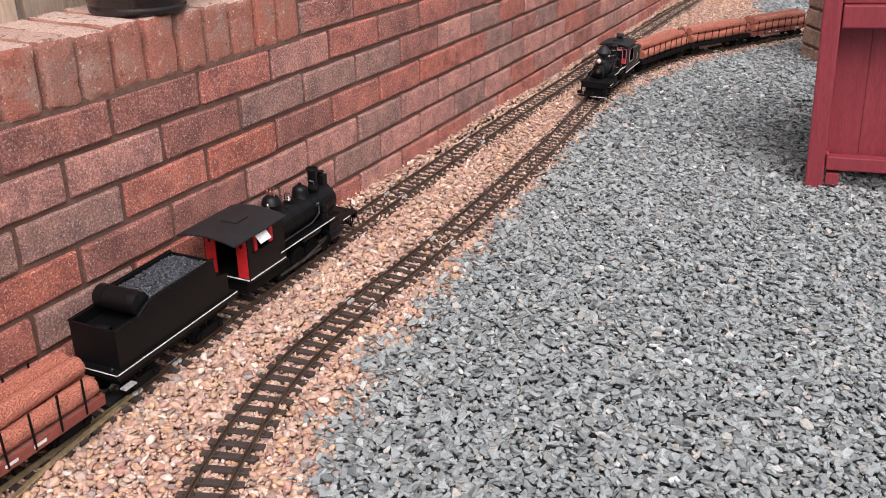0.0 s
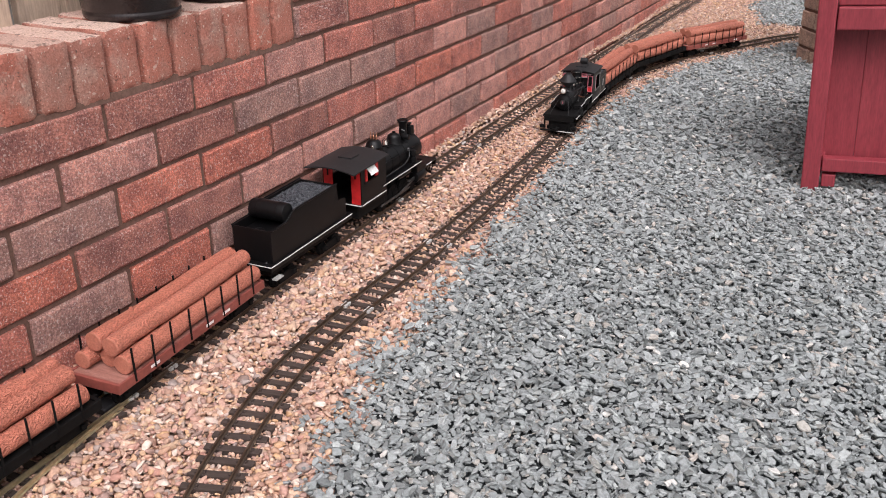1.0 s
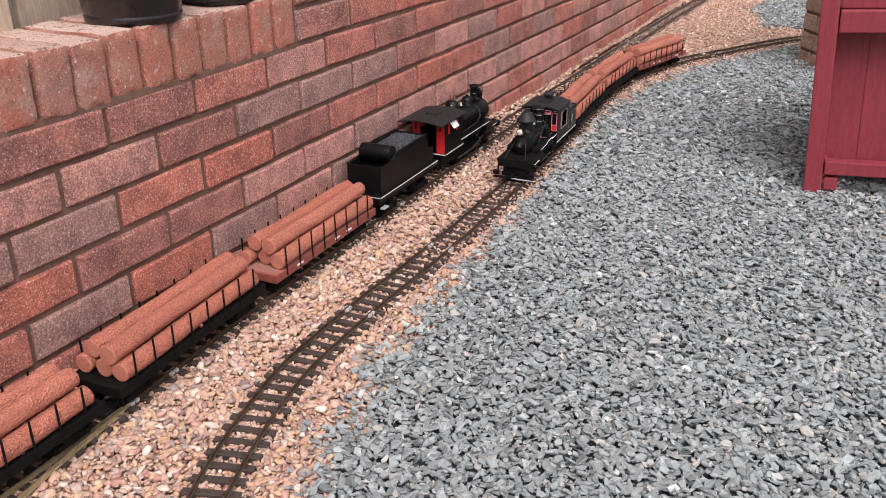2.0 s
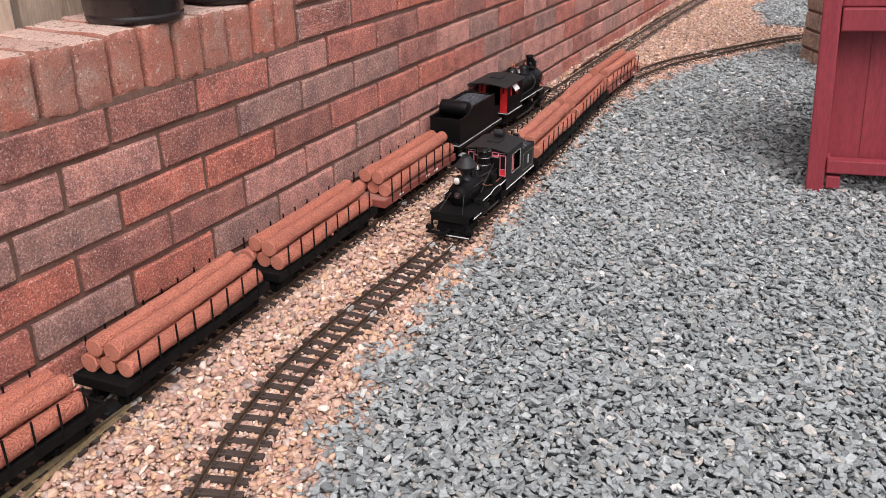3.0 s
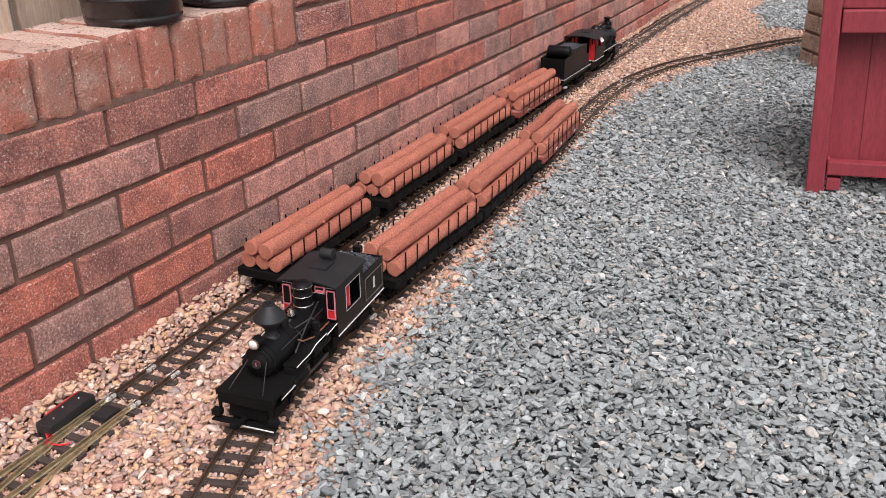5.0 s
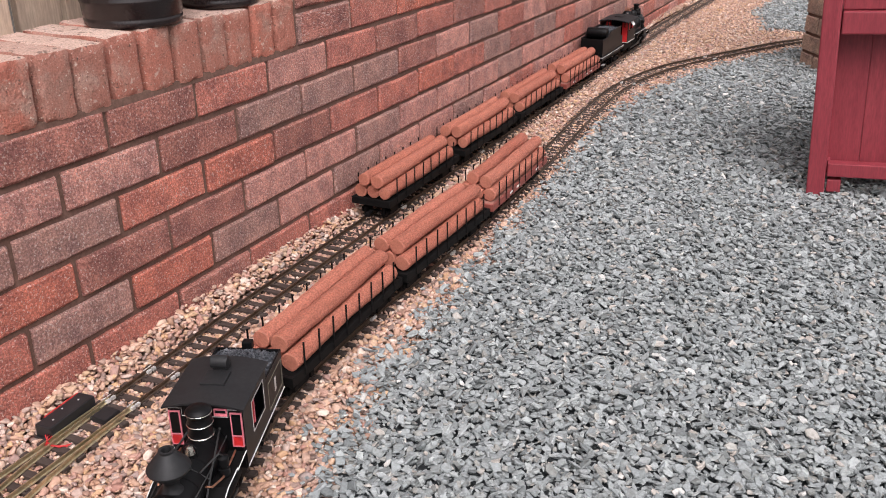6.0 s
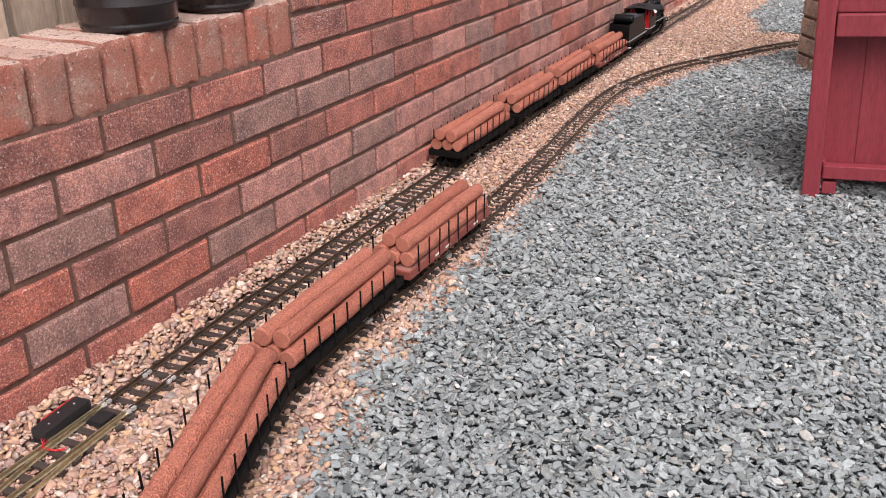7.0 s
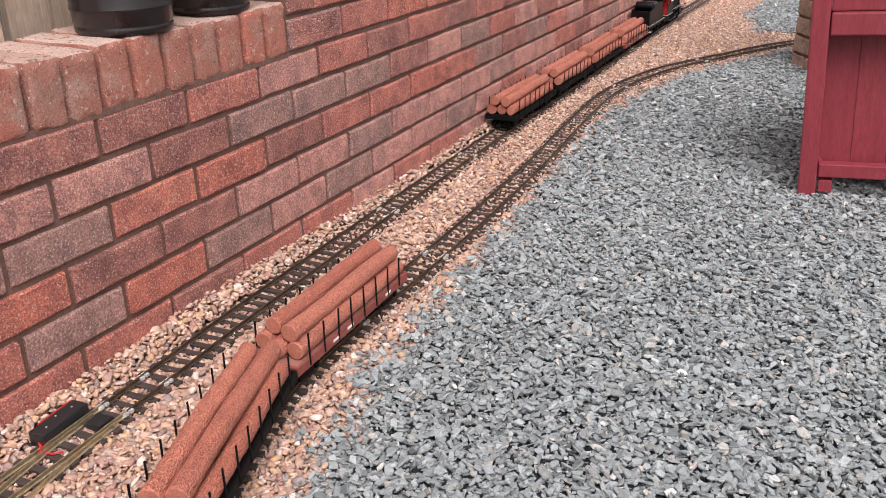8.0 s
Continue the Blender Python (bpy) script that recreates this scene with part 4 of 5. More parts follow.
def make_tender():
    """Tender: y from -0.155 to 0.155."""
    t = tagged(new("tender"), "black model tender loaded with coal and white lining", "tender", "locomotive and tender")
    part("deck", box((0, 0, 0.061), (0.102, 0.322, 0.012), 0.001), BLACK, t)
    part("underframe", box((0, 0, 0.046), (0.076, 0.290, 0.018), 0.002), MATT_BLACK, t)
    # tank: side plates with a low rear, ends, coal floor
    for sg in (-1, 1):
        bm = extrude_yz([(-0.147, 0.065), (0.142, 0.065), (0.142, 0.110), (0.112, 0.114), (0.106, 0.154), (-0.050, 0.154), (-0.070, 0.150), (-0.092, 0.138), (-0.147, 0.138)], sg * 0.0465, sg * 0.0425)
        part("side_plate", bm, BLACK, t)
    part("rear_plate", box((0, -0.1455, 0.0985), (0.089, 0.004, 0.076), 0.0008), BLACK, t)
    part("front_plate", box((0, 0.104, 0.109), (0.084, 0.004, 0.088), 0.0008), BLACK, t)
    part("front_locker", box((0, 0.124, 0.086), (0.084, 0.034, 0.042), 0.001), BLACK, t)
    part("tank_top", box((0, -0.104, 0.116), (0.085, 0.083, 0.004)), BLACK, t)
    part("coal_floor", box((0, 0.024, 0.120), (0.085, 0.158, 0.004)), BLACK, t)
    for sg in (-1, 1):
        part("rim", rod([(sg * 0.0475, -0.147, 0.137), (sg * 0.0475, -0.092, 0.138), (sg * 0.0475, -0.070, 0.150), (sg * 0.0475, -0.05, 0.1545), (sg * 0.0475, 0.106, 0.1545)], 0.0018, 6), BLACK, t)
        part("lining", box((sg * 0.0513, 0.0, 0.0650), (0.0008, 0.321, 0.0018)), WHITE, t, "thin white lining")
        part("step", box((sg * 0.05, -0.14, 0.035), (0.012, 0.026, 0.003), 0.0008), JOINER, t, "bare metal step")
        bogie(t, sg * 0.09, 0.027, WHEEL_ME["small"], 0.0145)
    part("lining", box((0, -0.1613, 0.0650), (0.10, 0.0008, 0.0018)), WHITE, t, "thin white lining")
    part("rear_tank", cyl((0, -0.078, 0.152), 0.0200, 0.084, "x", seg=28, bevel=0.003), BLACK, t, smooth=True)
    for x in (-0.024, 0.024):
        part("tank_band", cyl((x, -0.078, 0.152), 0.0207, 0.004, "x", seg=28), BLACK, t)
    part("filler_hatch", lathe([(0.012, 0), (0.012, 0.006), (0.009, 0.008), (0.002, 0.009)], (0, -0.122, 0.118), seg=20), BLACK, t, smooth=True)
    coal_heap("coal", t, -0.041, 0.041, -0.054, 0.102, 0.147, 0.007, 5, 1500)
    coupler(t, -0.158, -1)
    part("rear_lamp", lathe([(0.004, 0), (0.004, 0.008), (0.001, 0.011)], (0.034, -0.152, 0.061), seg=10), BLACK, t)
    return t


def make_loco_a():
    """Ten-wheeled locomotive, y from -0.25 to 0.21."""
    l = tagged(new("steam_locomotive"), "black model steam locomotive with red cab windows and white lining", "steam locomotive", "locomotive and tender")
    part("frame", box((0, -0.035, 0.05), (0.036, 0.37, 0.02), 0.002), MATT_BLACK, l)
    part("boiler", cyl((0, -0.015, 0.1075), 0.0345, 0.22, "y", seg=36, bevel=0.002), BLACK, l, smooth=True)
    part("smokebox", cyl((0, 0.080, 0.1075), 0.0355, 0.060, "y", seg=36, bevel=0.002), BLACK, l, smooth=True)
    part("smokebox_door", lathe([(0.030, 0), (0.028, 0.005), (0.016, 0.009), (0.002, 0.011)], (0, 0.110, 0.1075), "y"), BLACK, l, smooth=True)
    for y in (-0.05, -0.012, 0.025, 0.048):
        part("boiler_band", cyl((0, y, 0.1075), 0.0352, 0.003, "y", seg=36), BLACK, l, smooth=True)
    part("smokestack", lathe([(0.017, 0), (0.0125, 0.006), (0.0105, 0.012), (0.0105, 0.042), (0.0135, 0.046), (0.0135, 0.051), (0.009, 0.051), (0.008, 0.03)], (0, 0.071, 0.137), seg=24), BLACK, l, smooth=True)
    part("sand_dome", lathe([(0.0215, 0), (0.018, 0.004), (0.0175, 0.018), (0.015, 0.025), (0.008, 0.029), (0.0045, 0.030), (0.004, 0.034), (0.001, 0.035)], (0, 0.021, 0.136), seg=28), BLACK, l, smooth=True)
    part("steam_dome", lathe([(0.024, 0), (0.0205, 0.005), (0.0200, 0.022), (0.0215, 0.024), (0.0200, 0.027), (0.0165, 0.036), (0.010, 0.041), (0.006, 0.042)], (0, -0.084, 0.137), seg=28), BLACK, l, smooth=True)
    for x in (-0.008, 0.0, 0.008):
        part("safety_valve", lathe([(0.0022, 0), (0.0022, 0.009), (0.0012, 0.010), (0.0012, 0.018)], (x, -0.084, 0.178), seg=10), COPPER, l, "small copper safety valve")
    part("bell", lathe([(0.0065, 0), (0.0055, 0.003), (0.004, 0.009), (0.001, 0.011)], (0, -0.024, 0.148), seg=18), CHROME, l, "polished brass bell", smooth=True)
    part("bell_yoke", rod([(-0.009, -0.024, 0.139), (-0.009, -0.024, 0.157), (-0.004, -0.024, 0.162), (0.004, -0.024, 0.162), (0.009, -0.024, 0.157), (0.009, -0.024, 0.139)], 0.001, 6), BLACK, l)
    part("bell_stand", box((0, -0.024, 0.1425), (0.022, 0.008, 0.004), 0.001), BLACK, l)
    part("dynamo", cyl((0.017, 0.050, 0.150), 0.0075, 0.022, "x", seg=18, bevel=0.001), BLACK, l, smooth=True)
    part("dynamo_pipe", rod([(0.017, 0.050, 0.157), (0.016, 0.050, 0.166), (0.008, 0.047, 0.168)], 0.0013, 6), RODSTEEL, l, "thin steel pipe")
    part("whistle", lathe([(0.0020, 0), (0.0020, 0.010), (0.0032, 0.011), (0.0032, 0.024), (0.001, 0.026)], (0.012, -0.113, 0.146), seg=12), CHROME, l, "polished whistle", smooth=True)
    part("stack_cap_ring", lathe([(0.0136, 0), (0.0145, 0.001), (0.0136, 0.002)], (0, 0.071, 0.1845), seg=24), BLACK, l)
    hl = part("headlight", box((0, 0.103, 0.152), (0.024, 0.020, 0.024), 0.003), BLACK, l)
    part("lens", cyl((0, 0.114, 0.152), 0.0095, 0.003, "y", seg=20), LENS, hl, "clear headlight lens")
    part("headlight_vent", lathe([(0.006, 0), (0.006, 0.005), (0.0085, 0.006), (0.0085, 0.008)], (0, 0.103, 0.163), seg=14), BLACK, hl)
    part("headlight_bracket", box((0, 0.103, 0.1385), (0.03, 0.018, 0.003), 0.0008), BLACK, l)
    for sg in (-1, 1):
        part("running_board", box((sg * 0.043, -0.036, 0.083), (0.022, 0.206, 0.0035), 0.0006), BLACK, l)
        part("lining", box((sg * 0.0546, -0.036, 0.083), (0.0009, 0.206, 0.0018)), WHITE, l, "thin white lining")
        part("handrail", rod([(sg * 0.037, -0.1, 0.125), (sg * 0.0385, 0.0, 0.125), (sg * 0.037, 0.095, 0.123)], 0.0009, 6), BLACK, l)
        part("check_valve", lathe([(0.0045, 0), (0.0045, 0.006), (0.0025, 0.008)], (sg * 0.033, 0.036, 0.118), seg=12), RODSTEEL, l, "small steel check valve")
        part("feed_pipe", rod([(sg * 0.0355, 0.036, 0.118), (sg * 0.039, 0.030, 0.104), (sg * 0.041, 0.0, 0.094), (sg * 0.041, -0.11, 0.092)], 0.0013, 6), RODSTEEL, l, "thin steel pipe")
        part("air_pump", lathe([(0.007, 0), (0.0085, 0.001), (0.0085, 0.014), (0.0055, 0.015), (0.0055, 0.020), (0.0085, 0.021), (0.0085, 0.033), (0.004, 0.035)], (sg * 0.042, 0.045, 0.085), seg=16), BLACK, l, smooth=True)
        part("cylinder", cyl((sg * 0.038, 0.078, 0.04), 0.0145, 0.05, "y", seg=22, bevel=0.002), BLACK, l, smooth=True)
        part("valve_chest", box((sg * 0.038, 0.078, 0.062), (0.022, 0.048, 0.016), 0.002), BLACK, l)
        part("crosshead_guide", box((sg * 0.040, 0.045, 0.041), (0.004, 0.055, 0.004), 0.0008), RODSTEEL, l, "oily dark guide bar")
        part("side_rod", box((sg * 0.0365, -0.045, 0.021), (0.003, 0.155, 0.006), 0.001), RODSTEEL, l, "oily dark side rod")
        part("main_rod", box((sg * 0.0395, 0.005, 0.030), (0.003, 0.11, 0.005), 0.001, rot=Matrix.Rotation(radians(9), 3, "X")), RODSTEEL, l, "oily dark main rod")
        part("air_tank", cyl((sg * 0.041, -0.015, 0.073), 0.0085, 0.07, "y", seg=18, bevel=0.002), BLACK, l, smooth=True)
        part("pilot_brace", rod([(sg * 0.02, 0.110, 0.095), (sg * 0.034, 0.152, 0.064)], 0.0011, 6), BLACK, l)
    for y in (-0.1, -0.045, 0.01):
        w = shared("driving_wheelset", WHEEL_ME["driver"], l, pose(0, y, 0.026))
        WHEELS.append((w, 0.026, (0, y, 0.026), l))
    for y in (0.062, 0.107):
        w = shared("leading_wheelset", WHEEL_ME["small"], l, pose(0, y, 0.0145))
        WHEELS.append((w, 0.0145, (0, y, 0.0145), l))
    # cab
    cab = part("cab_floor", box((0, -0.18, 0.0640), (0.104, 0.125, 0.008), 0.001), BLACK, l)
    for sg in (-1, 1):
        part("cab_side", wall_with_hole(-0.24, -0.12, 0.064, 0.163, -0.222, -0.158, 0.118, 0.154, sg * 0.0505), BLACK, cab)
        part("cab_corner", box((sg * 0.037, -0.2395, 0.108), (0.024, 0.003, 0.086), 0.0006), REDP, cab, "bright red cab corner panel")
        part("window_sash", box((sg * 0.0505, -0.214, 0.137), (0.0045, 0.008, 0.036), 0.0008), REDP, cab, "red window sash")
        part("window_sash", box((sg * 0.0505, -0.165, 0.137), (0.0045, 0.012, 0.036), 0.0008), REDP, cab, "red window sash")
        part("window_sill", box((sg * 0.0530, -0.19, 0.117), (0.004, 0.070, 0.002), 0.0004), BLACK, cab)
        part("lining", box((sg * 0.0524, -0.18, 0.0660), (0.0009, 0.118, 0.0022)), WHITE, cab, "thin white lining")
        part("grille_bar", box((sg * 0.037, -0.2415, 0.142), (0.004, 0.002, 0.022)), BLACK, cab)
    part("lining", box((0, -0.243, 0.0660), (0.104, 0.0009, 0.0022)), WHITE, cab, "thin white lining")
    part("awning", box((0.0615, -0.203, 0.147), (0.0015, 0.034, 0.023), rot=Matrix.Rotation(radians(-38), 3, "Y")), WHITE, cab, "small white awning over the cab window")
    part("cab_front", wall_with_hole(-0.05, 0.05, 0.064, 0.163, -0.001, 0.001, 0.1, 0.101, 0), BLACK, cab, matrix=pose(0, -0.121, 0, 0, 0, 90))
    part("ash_pan", box((0, -0.165, 0.042), (0.070, 0.130, 0.034), 0.003), MATT_BLACK, l)
    part("backhead", cyl((0, -0.13, 0.108), 0.030, 0.016, "y", seg=28, bevel=0.002), MATT_BLACK, cab)
    roof = part("cab_roof", cab_roof(-0.296, -0.128, 0.066, 0.162, 0.009), ROOF_BLACK, l, smooth=True)
    part("roof_hatch", box((0, -0.205, 0.172), (0.036, 0.038, 0.004), 0.001), ROOF_BLACK, roof)
    # front
    part("pilot_deck", box((0, 0.142, 0.056), (0.090, 0.070, 0.005), 0.001), BLACK, l)
    for sg in (-1, 1):
        part("lining", box((sg * 0.0455, 0.132, 0.056), (0.0009, 0.030, 0.0020)), WHITE, l, "thin white lining")
    part("pilot_beam", box((0, 0.178, 0.049), (0.088, 0.008, 0.018), 0.001), BLACK, l)
    for i in range(9):
        x = -0.038 + i * 0.0095
        part("pilot_bar", rod([(x * 0.92, 0.180, 0.043), (x * 0.52, 0.204 - abs(x) * 0.25, 0.008)], 0.0018, 6), BLACK, l)
    part("pilot_foot", rod([(-0.021, 0.194, 0.007), (0, 0.206, 0.007), (0.021, 0.194, 0.007)], 0.002, 6), BLACK, l)
    return l


def make_loco_b():
    """Small tank locomotive with a long front deck, y from -0.245 to 0.205."""
    l = tagged(new("tank_locomotive"), "small black model locomotive with diamond stack and pink-red window frames", "steam locomotive")
    part("frame", box((0, -0.02, 0.034), (0.042, 0.41, 0.022), 0.002), MATT_BLACK, l)
    part("front_deck", box((0, 0.145, 0.0575), (0.100, 0.098, 0.008), 0.0012), MATT_BLACK, l)
    part("buffer_beam", box((0, 0.189, 0.047), (0.094, 0.010, 0.014), 0.0012), MATT_BLACK, l)
    for sg in (-1, 1):
        part("step_hanger", box((sg * 0.045, 0.191, 0.032), (0.004, 0.005, 0.034), 0.0008), MATT_BLACK, l)
        part("deck_skirt", box((sg * 0.048, 0.130, 0.048), (0.003, 0.062, 0.012), 0.0008), MATT_BLACK, l)
        part("lining", box((sg * 0.0500, 0.138, 0.0455), (0.0009, 0.052, 0.0016)), WHITE, l, "thin white lining")
        part("front_brace", rod([(sg * 0.013, 0.135, 0.104), (sg * 0.030, 0.186, 0.062)], 0.0007, 6), RODSTEEL, l)
        part("buffer_step", box((sg * 0.050, 0.194, 0.022), (0.016, 0.012, 0.010), 0.001), MATT_BLACK, l)
    part("front_skirt", box((0, 0.168, 0.031), (0.066, 0.036, 0.038), 0.002), MATT_BLACK, l)
    part("foot_board", box((0, 0.197, 0.0115), (0.112, 0.014, 0.003), 0.0008), MATT_BLACK, l)
    part("lining", box((-0.024, 0.2044, 0.0120), (0.062, 0.0009, 0.0018)), WHITE, l, "thin white lining")
    # boiler and what stands on it
    part("boiler", cyl((0, 0.052, 0.0895), 0.0275, 0.175, "y", seg=32, bevel=0.002), BLACK, l, smooth=True)
    for y in (-0.005, 0.035, 0.075, 0.128):
        part("boiler_band", cyl((0, y, 0.0895), 0.0281, 0.0024, "y", seg=32), BLACK, l, smooth=True)
    part("saddle", box((0, 0.105, 0.060), (0.040, 0.036, 0.018), 0.003), BLACK, l)
    part("smokebox_door", lathe([(0.025, 0), (0.024, 0.005), (0.014, 0.008), (0.0125, 0.009)], (0, 0.1385, 0.0895), "y"), BLACK, l, smooth=True)
    for k in range(10):
        a = 2 * math.pi * k / 10
        part("door_bolt", cyl((0.0222 * math.cos(a), 0.1435, 0.0895 + 0.0222 * math.sin(a)), 0.0012, 0.003, "y", seg=6), BLACK, l)
    plate = part("number_plate", cyl((0, 0.1480, 0.0905), 0.0074, 0.003, "y", seg=24), REDP, l, "round red front plate")
    part("plate_ring", lathe([(0.0078, 0), (0.0080, 0.0012), (0.0070, 0.0014)], (0, 0.1485, 0.0905), "y", seg=24), RODSTEEL, plate, "thin dark rim")
    part("plate_mark", box((0, 0.1499, 0.0905), (0.0016, 0.0008, 0.006)), PINK, plate)
    hl = part("headlight", cyl((0, 0.143, 0.1285), 0.0092, 0.018, "y", seg=20, bevel=0.001), BLACK, l, smooth=True)
    part("lens", lathe([(0.0078, 0), (0.0066, 0.002), (0.003, 0.0034)], (0, 0.1522, 0.1285), "y", seg=20), LENS, hl, "clear headlight lens", smooth=True)
    part("headlight_rim", lathe([(0.0094, 0), (0.0096, 0.0012), (0.0082, 0.0016)], (0, 0.1515, 0.1285), "y", seg=20), CHROME, hl, "polished lamp rim")
    part("headlight_bracket", box((0, 0.139, 0.1180), (0.012, 0.014, 0.004), 0.0008), BLACK, l)
    part("smokestack", lathe([(0.0140, 0), (0.0105, 0.005), (0.0095, 0.014), (0.012, 0.018), (0.0262, 0.032), (0.0268, 0.035), (0.0250, 0.038), (0.0115, 0.055), (0.0095, 0.057), (0.0095, 0.060), (0.0065, 0.060), (0.0055, 0.048)], (0, 0.097, 0.1145), seg=32), ROOF_BLACK, l, smooth=True)
    part("steam_dome", lathe([(0.0195, 0), (0.0165, 0.004), (0.0160, 0.024), (0.0172, 0.026), (0.0172, 0.029), (0.0160, 0.031), (0.0160, 0.041), (0.0176, 0.043), (0.0176, 0.046), (0.0130, 0.050), (0.007, 0.052), (0.002, 0.0525)], (0, -0.014, 0.1105), seg=30), BLACK, l, smooth=True)
    for z in (0.1195, 0.1372, 0.1542):
        part("dome_ring", lathe([(0.0172, 0), (0.0180, 0.0006), (0.0172, 0.0012)], (0, -0.014, z), seg=30), CHROME, l, "polished dome ring")
    part("bell", lathe([(0.0068, 0), (0.0060, 0.004), (0.0042, 0.010), (0.001, 0.0115)], (0, 0.030, 0.1195), seg=18), CHROME, l, "polished metal bell", smooth=True)
    part("bell_yoke", rod([(-0.009, 0.030, 0.114), (-0.009, 0.030, 0.128), (-0.004, 0.030, 0.133), (0.004, 0.030, 0.133), (0.009, 0.030, 0.128), (0.009, 0.030, 0.114)], 0.001, 6), BLACK, l)
    part("sand_box", lathe([(0.011, 0), (0.009, 0.004), (0.0085, 0.012), (0.006, 0.015), (0.001, 0.016)], (0, 0.058, 0.1145), seg=20), BLACK, l, smooth=True)
    for sg in (-1, 1):
        run = [(0.112, 0.074), (0.064, 0.074), (0.044, 0.0795), (0.004, 0.0795), (0.004, 0.0755), (-0.037, 0.0775)]
        bm = bmesh.new()
        for (y0, z0), (y1, z1) in zip(run, run[1:]):
            if abs(y0 - y1) < 1e-4:
                continue
            box((sg * 0.038, (y0 + y1) / 2, (z0 + z1) / 2 - 0.0012), (0.025, abs(y0 - y1) + 0.001, 0.0024), bm=bm, rot=Matrix.Rotation(math.atan2(z1 - z0, y1 - y0) if y1 > y0 else math.atan2(z0 - z1, y0 - y1), 3, "X"))
        part("running_board", bm, MATT_BLACK, l)
        part("lining", rod([(sg * 0.0508, y, z) for y, z in run], 0.0008, 6), WHITE, l, "thin white lining")
        part("pipe", rod([(sg * 0.020, -0.03, 0.118), (sg * 0.028, 0.02, 0.110), (sg * 0.030, 0.05, 0.097), (sg * 0.034, 0.085, 0.082)], 0.0014, 6), RODSTEEL, l)
        part("hand_rail", rod([(sg * 0.0285, -0.03, 0.106), (sg * 0.0300, 0.05, 0.106), (sg * 0.0275, 0.115, 0.104)], 0.0008, 6), RODSTEEL, l)
        part("cylinder", cyl((sg * 0.040, 0.098, 0.045), 0.0130, 0.044, "y", seg=20, bevel=0.002), MATT_BLACK, l, smooth=True)
        part("cylinder_cover", cyl((sg * 0.040, 0.1215, 0.045), 0.0085, 0.004, "y", seg=16, bevel=0.001), RODSTEEL, l, "oily dark cover", smooth=True)
        part("valve_chest", box((sg * 0.038, 0.098, 0.064), (0.020, 0.038, 0.014), 0.002), MATT_BLACK, l)
        pump = part("air_pump", lathe([(0.006, 0), (0.0078, 0.001), (0.0078, 0.012), (0.005, 0.013), (0.005, 0.017), (0.0078, 0.018), (0.0078, 0.029), (0.004, 0.031), (0.001, 0.032)], (sg * 0.0385, 0.020, 0.0795), seg=16), BLACK, l, smooth=True)
        part("pump_pipe", rod([(sg * 0.0385, 0.020, 0.111), (sg * 0.036, 0.026, 0.118), (sg * 0.030, 0.04, 0.116), (sg * 0.022, 0.06, 0.113)], 0.0012, 6), RODSTEEL, pump, "thin steel pipe")
        part("feed_pipe", rod([(sg * 0.038, -0.03, 0.082), (sg * 0.040, 0.03, 0.084), (sg * 0.036, 0.06, 0.092), (sg * 0.031, 0.068, 0.098)], 0.0015, 6), COPPER, l, "thin copper pipe")
        part("air_tank", cyl((sg * 0.043, 0.020, 0.0640), 0.0085, 0.060, "y", seg=18, bevel=0.002), MATT_BLACK, l, smooth=True)
        part("valve_rod", rod([(sg * 0.041, 0.0, 0.052), (sg * 0.041, 0.078, 0.056)], 0.0013, 6), RODSTEEL, l, "oily dark rod")
        part("main_rod", box((sg * 0.0385, 0.03, 0.026), (0.003, 0.10, 0.005), 0.001), RODSTEEL, l, "oily dark rod")
        part("reverse_rod", rod([(sg * 0.040, -0.03, 0.070), (sg * 0.043, 0.05, 0.066)], 0.0012, 6), RODSTEEL, l)
        part("crosshead", box((sg * 0.040, 0.062, 0.042), (0.007, 0.012, 0.012), 0.001), RODSTEEL, l, "oily dark crosshead")
        part("sand_pipe", rod([(sg * 0.010, 0.058, 0.117), (sg * 0.029, 0.052, 0.098), (sg * 0.034, 0.040, 0.05)], 0.0009, 6), RODSTEEL, l)
        # cab side with its opening and the bunker side behind it
        part("cab_side", wall_with_hole(-0.150, -0.037, 0.049, 0.150, -0.132, -0.076, 0.084, 0.130, sg * 0.0505), BLACK, l)
        bm = bmesh.new()
        for y, z, sy, sz in ((-0.104, 0.0830, 0.060, 0.0007), (-0.104, 0.1310, 0.060, 0.0007), (-0.1335, 0.107, 0.0007, 0.048), (-0.0745, 0.107, 0.0007, 0.048)):
            box((sg * 0.0522, y, z), (0.0009, sy, sz), bm=bm)
        part("window_lining", bm, LININGPALE, l, "pale grey window lining")
        part("inner_window", box((sg * 0.0465, -0.086, 0.107), (0.0016, 0.018, 0.046), 0.0004), REDP, l, "red sliding window frame")
        part("window_bar", box((sg * 0.0482, -0.096, 0.107), (0.0012, 0.0016, 0.046)), PINK, l, "pink-red window bar")
        part("lining", box((sg * 0.0525, -0.1385, 0.0520), (0.0009, 0.203, 0.0022)), WHITE, l, "thin white lining")
        part("bunker_side", box((sg * 0.0495, -0.197, 0.085), (0.003, 0.090, 0.068), 0.0006), BLACK, l)
        part("bunker_rim", rod([(sg * 0.0500, -0.152, 0.1195), (sg * 0.0500, -0.241, 0.1195)], 0.0013, 6), BLACK, l)
        bm = bmesh.new()
        for y, z, sy, sz in ((-0.197, 0.062, 0.076, 0.0009), (-0.197, 0.106, 0.076, 0.0009), (-0.235, 0.084, 0.0009, 0.044), (-0.159, 0.084, 0.0009, 0.044)):
            box((sg * 0.0513, y, z), (0.0007, sy, sz), bm=bm)
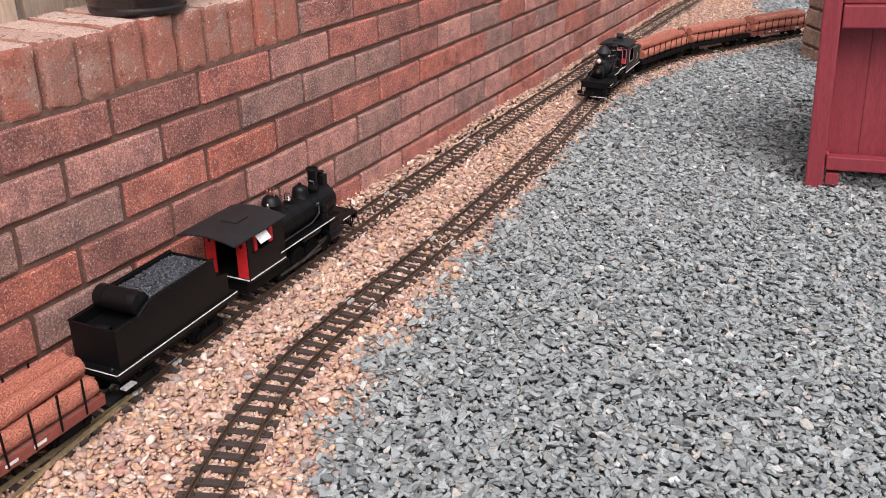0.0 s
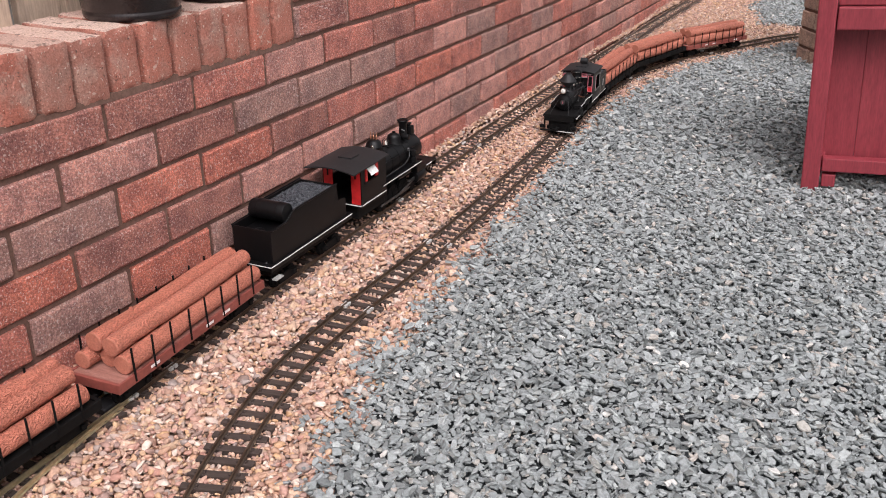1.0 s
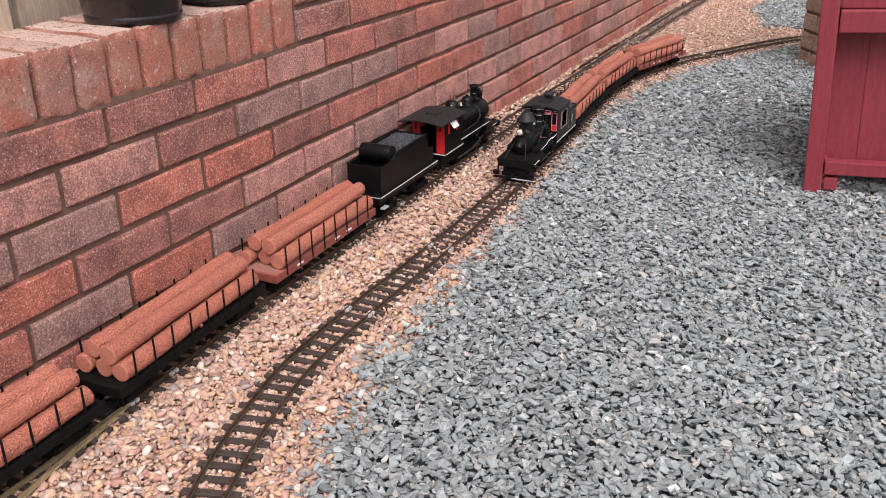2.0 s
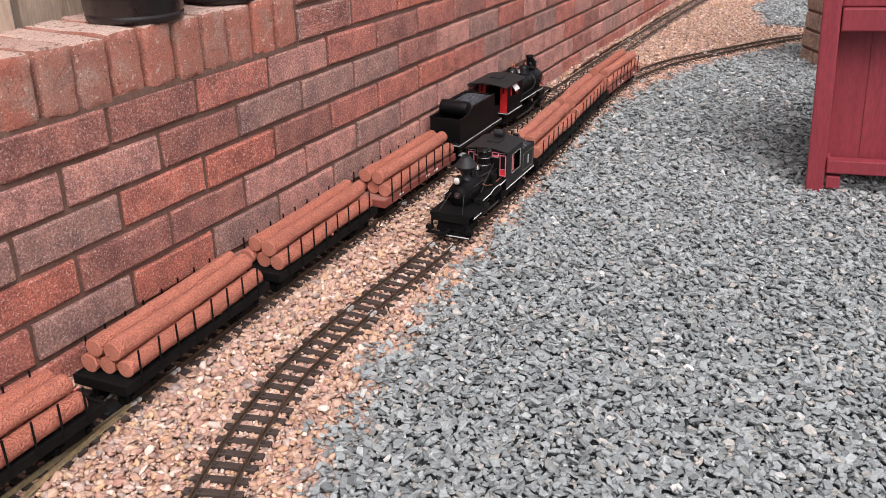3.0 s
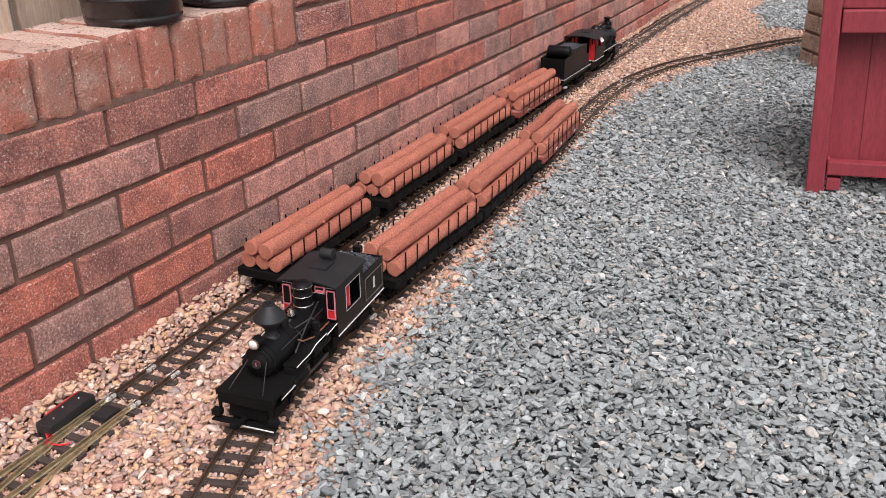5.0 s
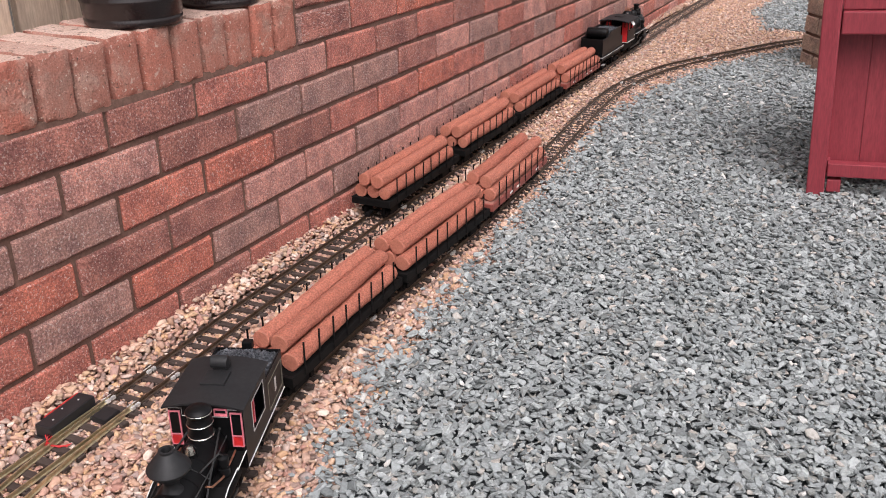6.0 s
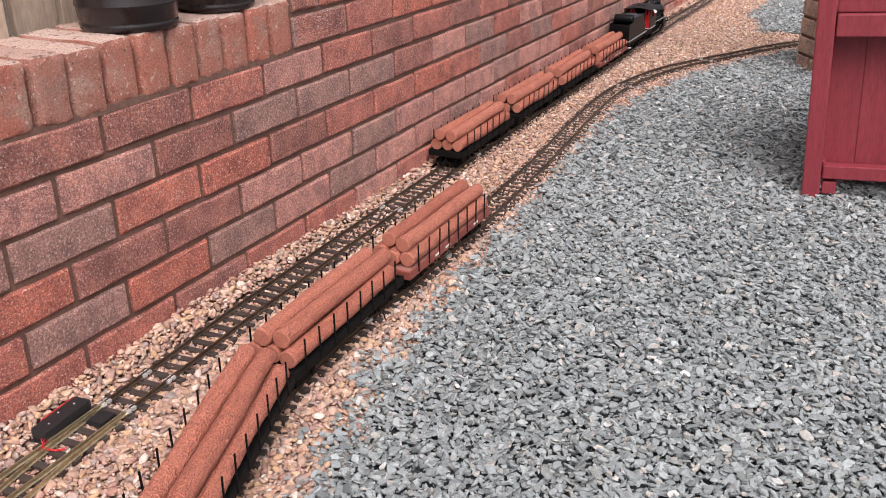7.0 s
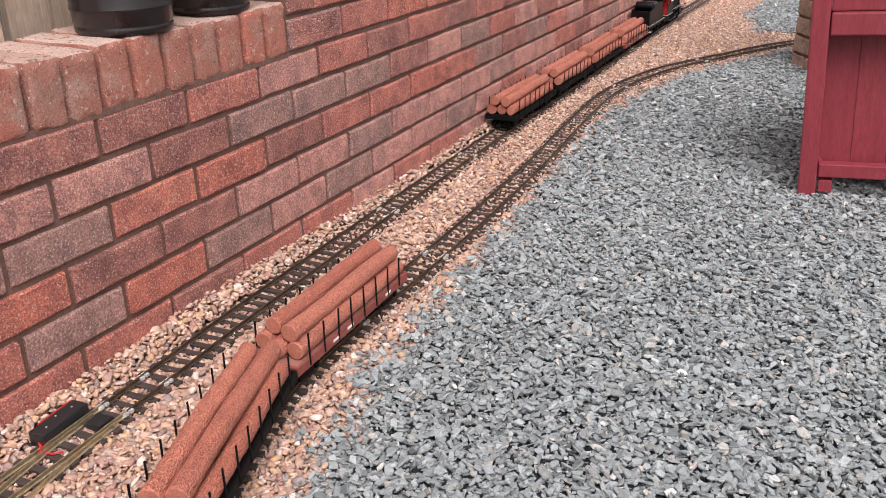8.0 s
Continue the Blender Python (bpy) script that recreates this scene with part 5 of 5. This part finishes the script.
        part("panel_lining", bm, LININGDULL, l, "thin gold panel lining")
        part("number_bar", box((sg * 0.0513, -0.197, 0.085), (0.0008, 0.007, 0.022)), LININGPALE, l, "pale bar in place of a number")
    part("ash_pan", box((0, -0.092, 0.035), (0.076, 0.100, 0.030), 0.003), MATT_BLACK, l)
    part("cab_floor", box((0, -0.138, 0.052), (0.100, 0.204, 0.006), 0.001), MATT_BLACK, l)
    front = part("cab_front", box((0, -0.037, 0.101), (0.098, 0.003, 0.100), 0.0006), BLACK, l)
    for x in (-0.0425, 0.0425):
        window_frame(front, (x, -0.0345, 0.1130), 0.0160, 0.054, "y", REDP, PINK)
    window_frame(front, (-0.022, -0.0345, 0.1400), 0.018, 0.011, "y", REDP, PINK)
    part("front_lining", rod([(-0.0495, -0.0345, 0.1445), (-0.032, -0.0345, 0.1445), (-0.032, -0.0345, 0.1325), (0.032, -0.0345, 0.1325), (0.032, -0.0345, 0.1445), (0.0495, -0.0345, 0.1445)], 0.0006, 6), LININGPALE, front, "thin pale lining")
    part("cab_rear", box((0, -0.1495, 0.101), (0.098, 0.003, 0.100), 0.0006), BLACK, l)
    part("backhead", cyl((0, -0.046, 0.090), 0.026, 0.014, "y", seg=24, bevel=0.002), MATT_BLACK, l)
    part("bunker_rear", box((0, -0.2415, 0.085), (0.098, 0.003, 0.068), 0.0006), BLACK, l)
    coal_heap("coal", l, -0.0475, 0.0475, -0.240, -0.151, 0.1145, 0.012, 8, 1200)
    roof = part("cab_roof", cab_roof(-0.153, -0.027, 0.0565, 0.1500, 0.008), ROOF_BLACK, l, smooth=True)
    part("roof_hatch", box((0, -0.090, 0.1590), (0.034, 0.036, 0.004), 0.001), ROOF_BLACK, roof)
    part("roof_vent", box((0, -0.119, 0.164), (0.020, 0.022, 0.016), 0.002), ROOF_BLACK, roof)
    part("roof_vent_cap", cyl((0, -0.113, 0.1715), 0.0095, 0.024, "x", seg=18, bevel=0.001), ROOF_BLACK, roof, smooth=True)
    part("rear_lamp", box((0, -0.240, 0.127), (0.016, 0.014, 0.014), 0.002), BLACK, l)
    bogie(l, -0.175, 0.03, WHEEL_ME["small"], 0.0145)
    for y in (-0.06, 0.0):
        w = shared("driving_wheelset", WHEEL_ME["mid"], l, pose(0, y, 0.02))
        WHEELS.append((w, 0.02, (0, y, 0.02), l))
    bogie(l, 0.145, 0.026, WHEEL_ME["small"], 0.0145, "front_bogie")
    coupler(l, -0.243, -1)
    coupler(l, 0.195, 1)
    return l


# ---- the place ----
make_ground()
make_fence()
make_pot(-0.075, 0.170, 0.086, "black glazed plant pot standing on the brick coping")
make_pot(-0.085, 0.415, 0.083, "dark plant pot on the coping beside the high wall")
make_planter()
make_point_motor()

WHEEL_ME = {"small": wheelset(0.0145), "mid": wheelset(0.02, None, 4), "driver": wheelset(0.026, None, 5)}
stake_bm = box((0, 0, 0.031), (0.0024, 0.0032, 0.062), 0.0005)
STAKE = [bpy.data.meshes.new("stake")]
stake_bm.to_mesh(STAKE[0])
stake_bm.free()
STAKE[0].materials.append(MATT_BLACK)
LOGS = log_meshes()

VA, VB = 0.452, 0.408            # speeds in metres a second
A0 = LINE_A.s_at_y(0.0)
B0 = LINE_B.s_at_y(0.25, 0, LINE_B.s_at_y(-0.3))
# (thing, line, place on the line at 4.5 s, half wheelbase)
TRAIN = [
    (make_loco_a(), LINE_A, A0 + 2.415, 0.06),
    (make_tender(), LINE_A, A0 + 1.967, 0.09),
    (make_log_car(True, LOGS, WHEEL_ME["small"], 1, "red flat wagon loaded with brown bark logs", 0.006), LINE_A, A0 + 1.568, 0.155),
    (make_log_car(False, LOGS, WHEEL_ME["small"], 2, "black flat wagon stacked with reddish brown logs"), LINE_A, A0 + 1.118, 0.155),
    (make_log_car(False, LOGS, WHEEL_ME["small"], 3, "black flat wagon stacked with reddish brown logs"), LINE_A, A0 + 0.672, 0.155),
    (make_log_car(False, LOGS, WHEEL_ME["small"], 4, "black flat wagon, last of its train, stacked with logs", -0.012), LINE_A, A0 + 0.219, 0.155),
    (make_loco_b(), LINE_B, B0, 0.16),
    (make_log_car(False, LOGS, WHEEL_ME["small"], 5, "black flat wagon stacked with reddish brown logs"), LINE_B, B0 - 0.484, 0.16),
    (make_log_car(False, LOGS, WHEEL_ME["small"], 6, "black flat wagon stacked with reddish brown logs"), LINE_B, B0 - 0.913, 0.16),
    (make_log_car(True, LOGS, WHEEL_ME["small"], 7, "red flat wagon, last of its train, loaded with logs", -0.010, True), LINE_B, B0 - 1.346, 0.16),
]


def run_a(t):
    """Way of the first train from its place at 4.5 s."""
    return VA * (t - 4.5) + 0.027 * min(1.0, max(0.0, (t - 4.5) / 2))


def run_b(t):
    """Way of the second train from its place at 4.5 s; it slows a little as it comes near."""
    return VB * (t - 4.5) + float(np.interp(t, [0, 0.5, 1, 1.5, 2.25, 3, 3.5, 4.5, 5.2, 6, 8], [-0.085, -0.083, -0.068, -0.048, -0.014, 0.004, 0.009, 0.010, -0.004, -0.022, -0.026]))


make_tracks()
make_wall()
make_pillar()
make_gravel()


def motions():
    runs = {}
    for thing, line, s45, w in TRAIN:
        run = run_a if line is LINE_A else run_b
        runs[thing.name] = run
        walk(thing, [(0.25 * i, line.pose_at(s45 + run(0.25 * i), w)) for i in range(33)])
    for wheel, r, (x, y, z), owner in WHEELS:
        if wheel.name.startswith("driving"):
            walk(wheel, [(i / 15, pose(x, y, z) @ pose(0, 0, 0, -math.degrees(runs[owner.name](i / 15) / r) % 360)) for i in range(121)])


motions()
